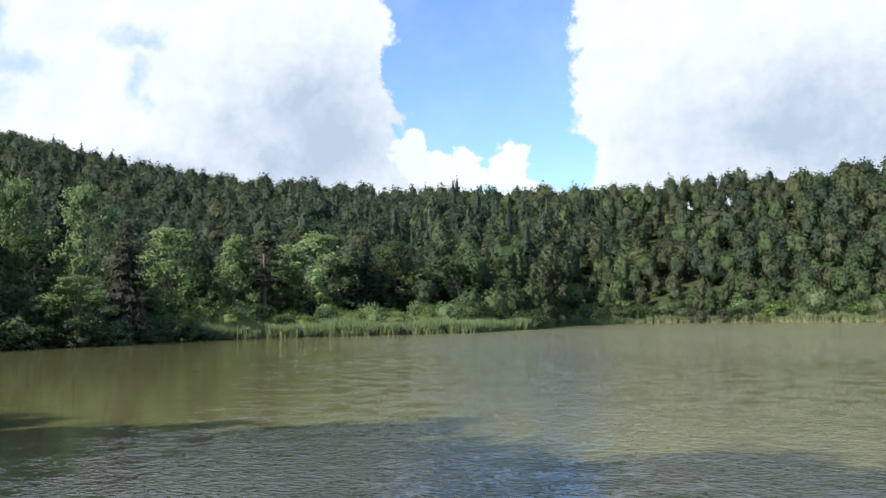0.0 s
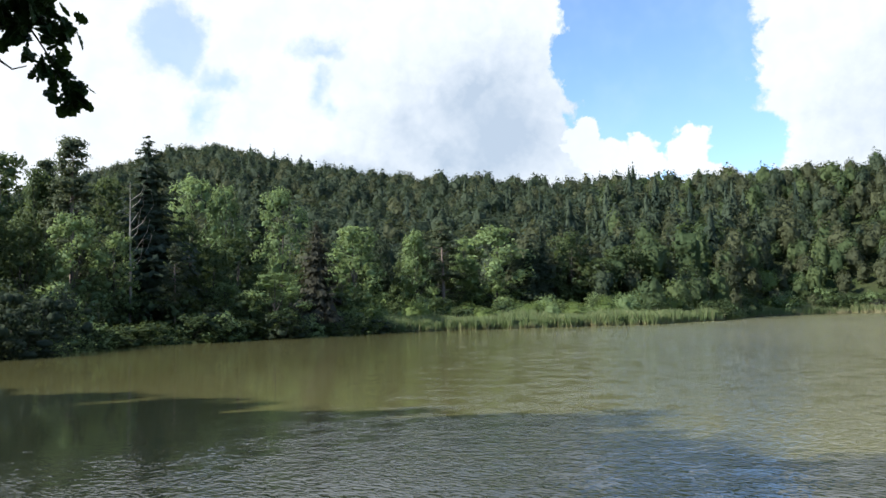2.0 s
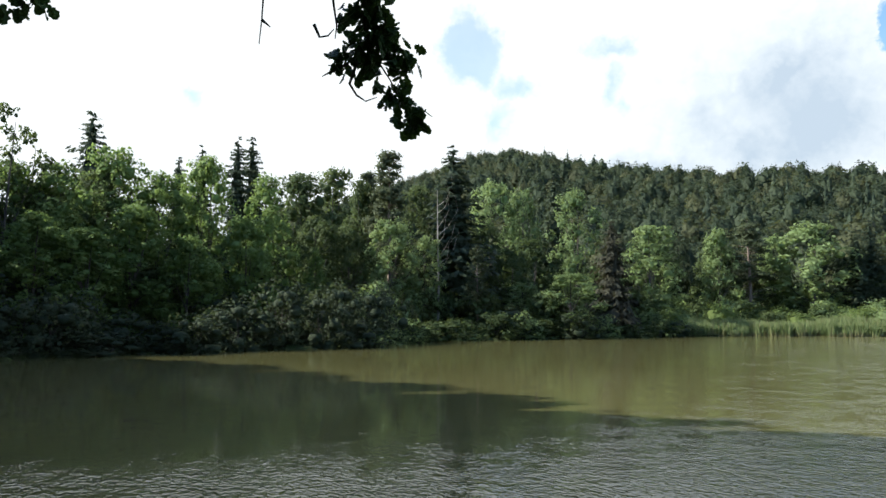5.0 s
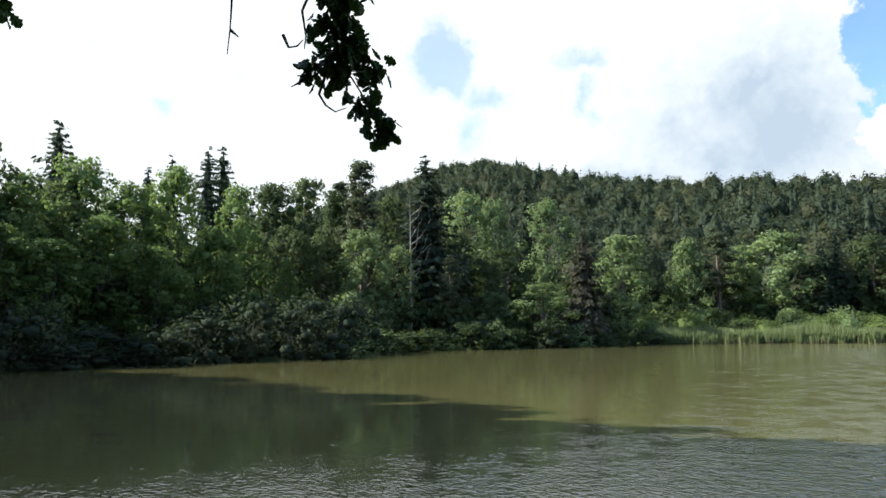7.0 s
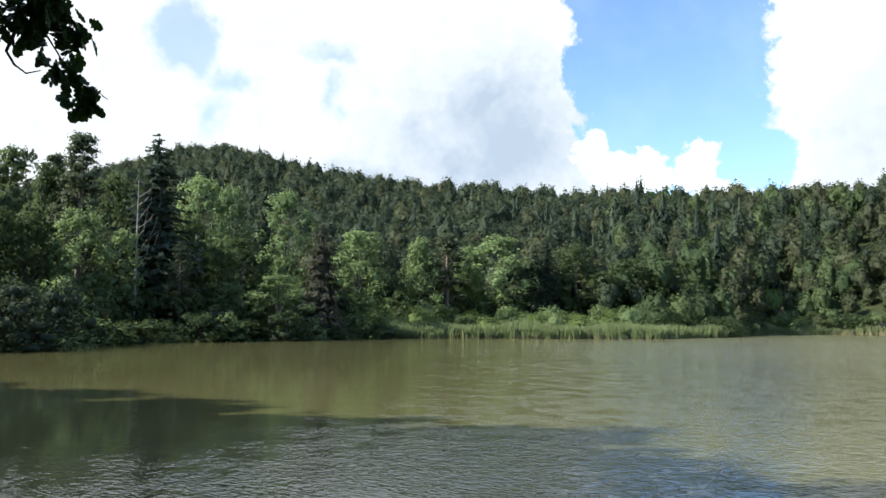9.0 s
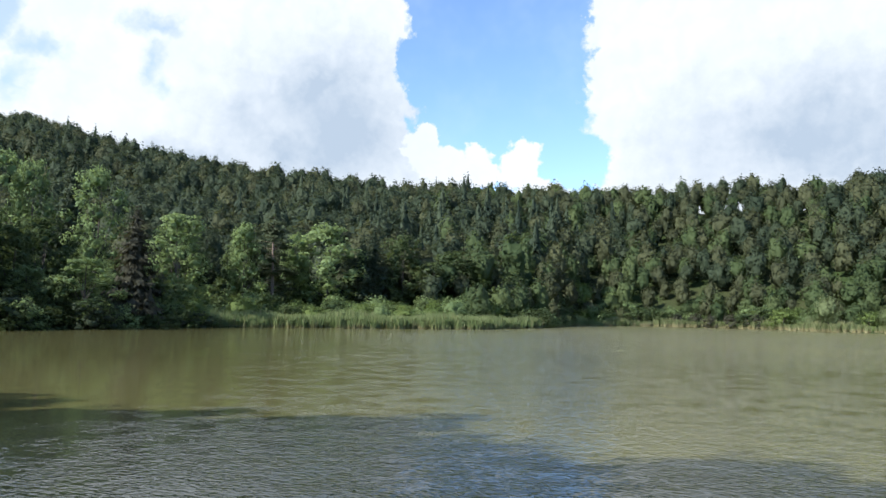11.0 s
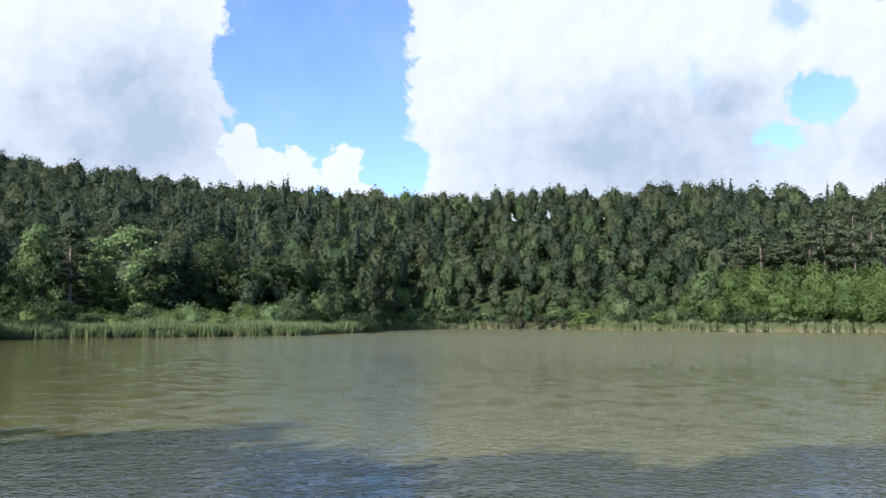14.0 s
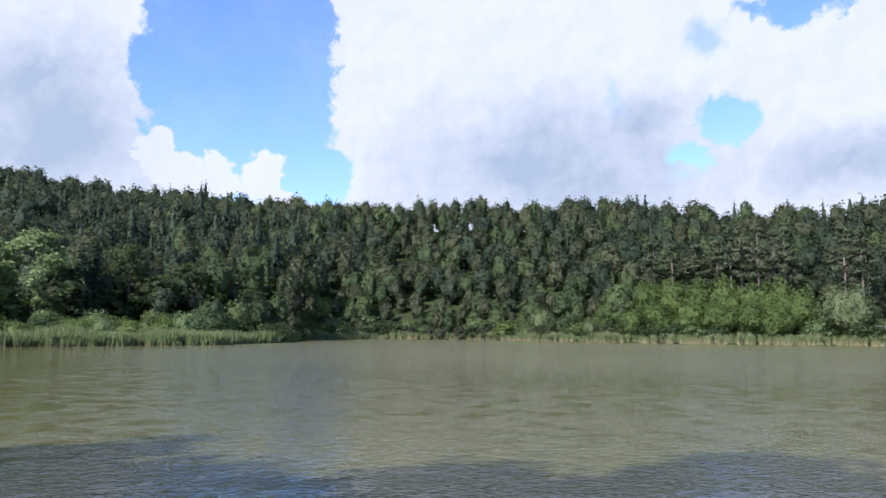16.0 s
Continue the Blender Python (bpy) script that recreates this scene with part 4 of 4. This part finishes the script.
        tagged(new("hill_forest", mesh_of("hill_forest", verts, faces, mat, tone, True, normals)), label, "forest", kind="stuff")


forest()


# ---- reeds ----
def blades(px, py, high, wide, rng, lean=0.14):
    """Upright reed blades, tapered to a point and leaning a little."""
    k = len(px)
    base = np.stack([px, py, np.maximum(ground_z(px, py), -0.15)], 1)
    a = rand(rng, 0, 2 * math.pi, k)
    side = np.stack([np.cos(a), np.sin(a), 0 * a], 1) * (wide * 0.5)[:, None]
    tip = base + np.stack([rng.normal(size=k) * lean * high, rng.normal(size=k) * lean * high, high], 1)
    return np.stack([base - side * 0.6, base + side * 0.6, tip * 0.55 + base * 0.45 + side, tip], 1).reshape(-1, 3)


def reed_bed(name, seed, az, gap, count, high, wide, mat, label, tuft=0, spread=0.3):
    """Reeds between two azimuths and two distances from the water's edge, evenly or in tufts of so many blades."""
    rng = np.random.default_rng(seed)
    want = count // max(tuft, 1)
    xs, ys = np.empty(0), np.empty(0)
    while len(xs) < want:
        a, d = np.radians(rand(rng, *az, 40000)), rand(rng, 60, 230, 40000)
        px, py = -d * np.sin(a), d * np.cos(a)
        s = shore_gap(px, py)
        ok = (s > gap[0]) & (s < gap[1])
        xs, ys = np.append(xs, px[ok]), np.append(ys, py[ok])
    xs, ys = xs[:want], ys[:want]
    tall = rand(rng, *high, want)
    if tuft:
        xs, ys, tall = (np.repeat(q, tuft) for q in (xs, ys, tall))
        xs, ys = xs + rng.normal(size=len(xs)) * spread, ys + rng.normal(size=len(xs)) * spread
    tall = tall * rand(rng, 0.75, 1.1, len(xs)) * (0.9 + 0.22 * np.sin(xs * 0.45 + ys * 0.2) * np.sin(ys * 0.37 - xs * 0.15))
    v = blades(xs, ys, tall, rand(rng, *wide, len(xs)), rng)
    tagged(new(name, mesh_of(name, v, quads(v), mat)), label, "reeds", kind="stuff")


reed_bed("reed_bed", 3, (-13.0, 17.5), (-0.2, 8), 36000, (1.1, 1.9), (0.08, 0.18), REED, "dense green reeds with straw-coloured bases")
reed_bed("reed_fringe", 8, (-14.0, 15.5), (-1.0, 0.6), 18000, (0.9, 1.7), (0.07, 0.15), REED, "tufts of reeds with dry bases standing in the water", 40, 0.18)
reed_bed("reed_bed", 4, (-62, -11.0), (-0.6, 1.2), 24000, (1.3, 2.1), (0.09, 0.20), FAR_REED, "sparse pale reeds in clumps along the far shore", 50, 0.20)
reed_bed("bank_grass", 6, (-62, 20), (0.8, 16), 26000, (0.7, 1.5), (0.10, 0.25), HERB, "tall green grass and herbs behind the reeds")


# ---- the oak over the viewer, with a spray that hangs into sight ----
def oak_leaf(rng, size):
    """The outline of one lobed leaf, lying in its own plane, stalk at the origin."""
    right = [(0.05, 0.0), (0.16, 0.14), (0.12, 0.24), (0.30, 0.36), (0.22, 0.48), (0.36, 0.62), (0.24, 0.74), (0.22, 0.90), (0.0, 1.0)]
    pts = [(w * rng.uniform(0.85, 1.15), h) for w, h in right] + [(-w * rng.uniform(0.85, 1.15), h) for w, h in right[-2::-1]]
    fold = rng.uniform(-0.25, 0.35)
    return [Vector((w * size, h * size, fold * size * (abs(w) - 0.5 * h * h))) for w, h in pts]


def part(name, verts, faces, mat, parent, label="", smooth=True):
    ob = new(name, mesh_of(name, verts, faces, mat, smooth=smooth))
    ob.parent = parent
    return tagged(ob, label)


def spray(parent, centres, count, rng, shapes):
    """Lobed leaves hanging round the given hearts (x, y, z, radius), each one an object on one of a few shapes."""
    share = np.array([c[3] ** 2 for c in centres])
    for k in rng.choice(len(centres), count, p=share / share.sum()):
        cx, cy, cz, r = centres[k]
        at = Vector((cx, cy, cz)) + Vector(unit(rng.normal(size=3))) * r * rng.uniform(0.2, 1.0)
        leaf = new("leaf", shapes[rng.integers(len(shapes))])
        leaf.parent = parent
        leaf.matrix_basis = Matrix.LocRotScale(at, Euler((rng.normal() * 0.6 - 1.9, rng.normal() * 0.6, rng.uniform(0, 6.28))), Vector((1, 1, 1)) * rng.uniform(0.75, 1.25))


def leaf_shapes(rng, size):
    shapes = []
    for _ in range(6):
        me = bpy.data.meshes.new("leaf")
        outline = oak_leaf(rng, size)
        me.from_pydata(outline, [], [range(len(outline))])
        me.materials.append(OAK)
        shapes.append(me)
    return shapes


def oak():
    rng = np.random.default_rng(91)
    tree = tagged(new("oak_tree"), "oak on the near bank with a dark leafy spray hanging low", "tree")
    c, leaves = broad_shape(rng, 11, 8, 5.0, 3200, 0.26, 40)
    foot = Vector((-6.2, -2.6, float(ground_z(np.float64(-6.2), np.float64(-2.6)))))
    tree.location = foot
    v, f = limbs_to(c, (0, 0, -0.3), 4.5, 0.26, rng, 14)
    part("trunk", v, f, BARK, tree)
    part("crown", *leaves[:2], OAK, tree)
    back = Vector((-6.2, -2.6, foot.z))
    limb = [(-6.1, -2.5, 4.6), (-5.2, -0.6, 5.4), (-3.9, 1.4, 5.5), (-2.7, 2.55, 4.9), (-2.6, 2.62, 4.2)]
    v, f = tube([np.array(p) - back for p in limb], [0.09, 0.07, 0.045, 0.022, 0.012], 7)
    part("limb", v, f, BARK, tree)
    twigs = [[(-2.60, 2.62, 4.2), (-2.62, 2.66, 3.75), (-2.68, 2.73, 3.4), (-2.62, 2.86, 3.22), (-2.57, 2.99, 3.02)],
             [(-2.68, 2.65, 3.85), (-2.76, 2.58, 3.58), (-2.78, 2.63, 3.47), (-2.80, 2.64, 3.41)],
             [(-2.86, 2.55, 3.47), (-2.85, 2.58, 3.41), (-2.82, 2.61, 3.42), (-2.79, 2.62, 3.45)],
             [(-2.72, 2.72, 3.3), (-2.79, 2.74, 3.20), (-2.78, 2.78, 3.15), (-2.75, 2.82, 3.12), (-2.70, 2.85, 3.14)],
             [(-3.9, 1.4, 5.5), (-3.1, 2.2, 4.6), (-2.95, 2.30, 3.70), (-3.00, 2.34, 3.56), (-3.03, 2.36, 3.47), (-3.07, 2.38, 3.36)],
             [(-3.03, 2.36, 3.47), (-3.01, 2.40, 3.44)], [(-2.78, 2.72, 3.3), (-2.86, 2.66, 3.25), (-2.89, 2.64, 3.23)],
             [(-4.6, 0.4, 5.45), (-4.0, 1.3, 4.6), (-3.75, 1.6, 3.75), (-3.80, 1.58, 3.45)]]
    for way in twigs:
        v, f = tube([np.array(p) - back for p in way], np.linspace(0.009, 0.0025, len(way)), 5)
        part("twig", v, f, BARK, tree)
    hearts = [(-2.66, 2.71, 3.52, 0.14), (-2.69, 2.77, 3.34, 0.15), (-2.80, 2.67, 3.33, 0.09), (-2.57, 2.89, 3.32, 0.10), (-2.62, 2.90, 3.17, 0.09),
              (-2.56, 2.99, 3.07, 0.08), (-2.59, 2.68, 3.69, 0.15), (-2.53, 2.61, 3.85, 0.15), (-2.56, 3.01, 3.01, 0.05), (-2.60, 2.80, 3.45, 0.10)]
    shapes = leaf_shapes(rng, 0.085)
    for group, count in ((hearts, 470), ([(-3.78, 1.60, 3.56, 0.13), (-3.82, 1.54, 3.46, 0.06), (-3.74, 1.6, 3.75, 0.16)], 100)):
        spray(tree, [(x - back.x, y - back.y, z - back.z, r) for x, y, z, r in group], count, rng, shapes)


oak()


# ---- a dead tree, drift wood and a shelter ----
def dead_tree():
    rng = np.random.default_rng(15)
    px, py = -44.5, 61.6
    base = float(ground_z(np.float64(px), np.float64(py)))
    tree = tagged(new("dead_tree"), "bare dead tree with pale upswept branches", "tree")
    tree.location = (px, py, base)
    high = 15.2 - base
    v, f = tube([(0, 0, -0.3), (0.05, 0, high * 0.35), (-0.05, 0, high * 0.7), (-0.1, 0, high)], [0.13, 0.11, 0.07, 0.015])
    part("trunk", v, f, PALE_BARK, tree)
    for k in range(11):
        z = high * (0.38 + 0.05 * k)
        side = 1 if k % 4 else -0.6
        reach = rng.uniform(1.2, 2.6) * side
        v, f = tube([(0, 0, z), (reach * 0.45, rng.normal() * 0.4, z + abs(reach) * 0.35), (reach * 0.85, rng.normal() * 0.5, z + abs(reach) * 1.1), (reach, rng.normal() * 0.5, z + abs(reach) * 1.7)],
                    [0.032, 0.026, 0.018, 0.008], 5)
        part("branch", v, f, PALE_BARK, tree)


dead_tree()


def drift_log(x, y, length, turn, rise, label):
    ob = tagged(new("driftwood"), label, "driftwood")
    ob.matrix_basis = pose(x, y, 0.02, 0, 0, turn)
    v, f = tube([(-length / 2, 0, -0.05), (-length * 0.1, 0.08, 0.06), (length * 0.3, -0.04, rise * 0.5), (length / 2, 0.05, rise)], [0.10, 0.09, 0.07, 0.03])
    part("log", v, f, PALE_BARK, ob)
    v, f = tube([(length * 0.2, 0, rise * 0.35), (length * 0.28, 0.2, rise + 0.25)], [0.04, 0.012], 5)
    part("stub", v, f, PALE_BARK, ob)


drift_log(-40.6, 53.2, 1.6, 150, 0.5, "pale broken branch poking up out of the water")
drift_log(-38.2, 42.0, 2.6, 20, 0.25, "grey drift log lying at the shaded shore")
drift_log(-37.6, 41.2, 1.8, -35, 0.3, "grey drift log lying at the shaded shore")


def box(lo, hi):
    x0, y0, z0 = lo
    x1, y1, z1 = hi
    v = np.array([(x0, y0, z0), (x1, y0, z0), (x1, y1, z0), (x0, y1, z0), (x0, y0, z1), (x1, y0, z1), (x1, y1, z1), (x0, y1, z1)], float)
    return v, np.array([(0, 3, 2, 1), (4, 5, 6, 7), (0, 1, 5, 4), (1, 2, 6, 5), (2, 3, 7, 6), (3, 0, 4, 7)])


def shelter():
    px, py = 117.8, 102.0
    hut = tagged(new("shelter"), "low wooden shelter with a pale sheet roof among the trees", "shelter")
    hut.matrix_basis = pose(px, py, float(ground_z(np.float64(px), np.float64(py))) - 0.1, 0, 0, -45)
    for sx in (-3.2, 3.2):
        for sy in (-1.6, 1.6):
            part("post", *box((sx - 0.08, sy - 0.08, 0), (sx + 0.08, sy + 0.08, 2.5)), BOARD, hut, smooth=False)
    for k in range(6):
        part("board", *box((-3.1, 1.5, 0.15 + k * 0.36), (3.1, 1.56, 0.48 + k * 0.36)), BOARD, hut, smooth=False)
    v, f = box((-3.8, -2.2, 2.5), (3.8, 2.2, 2.6))
    v[:, 2] += (v[:, 1] + 2.2) * 0.16
    part("roof", v, f, ROOF, hut, smooth=False)


shelter()
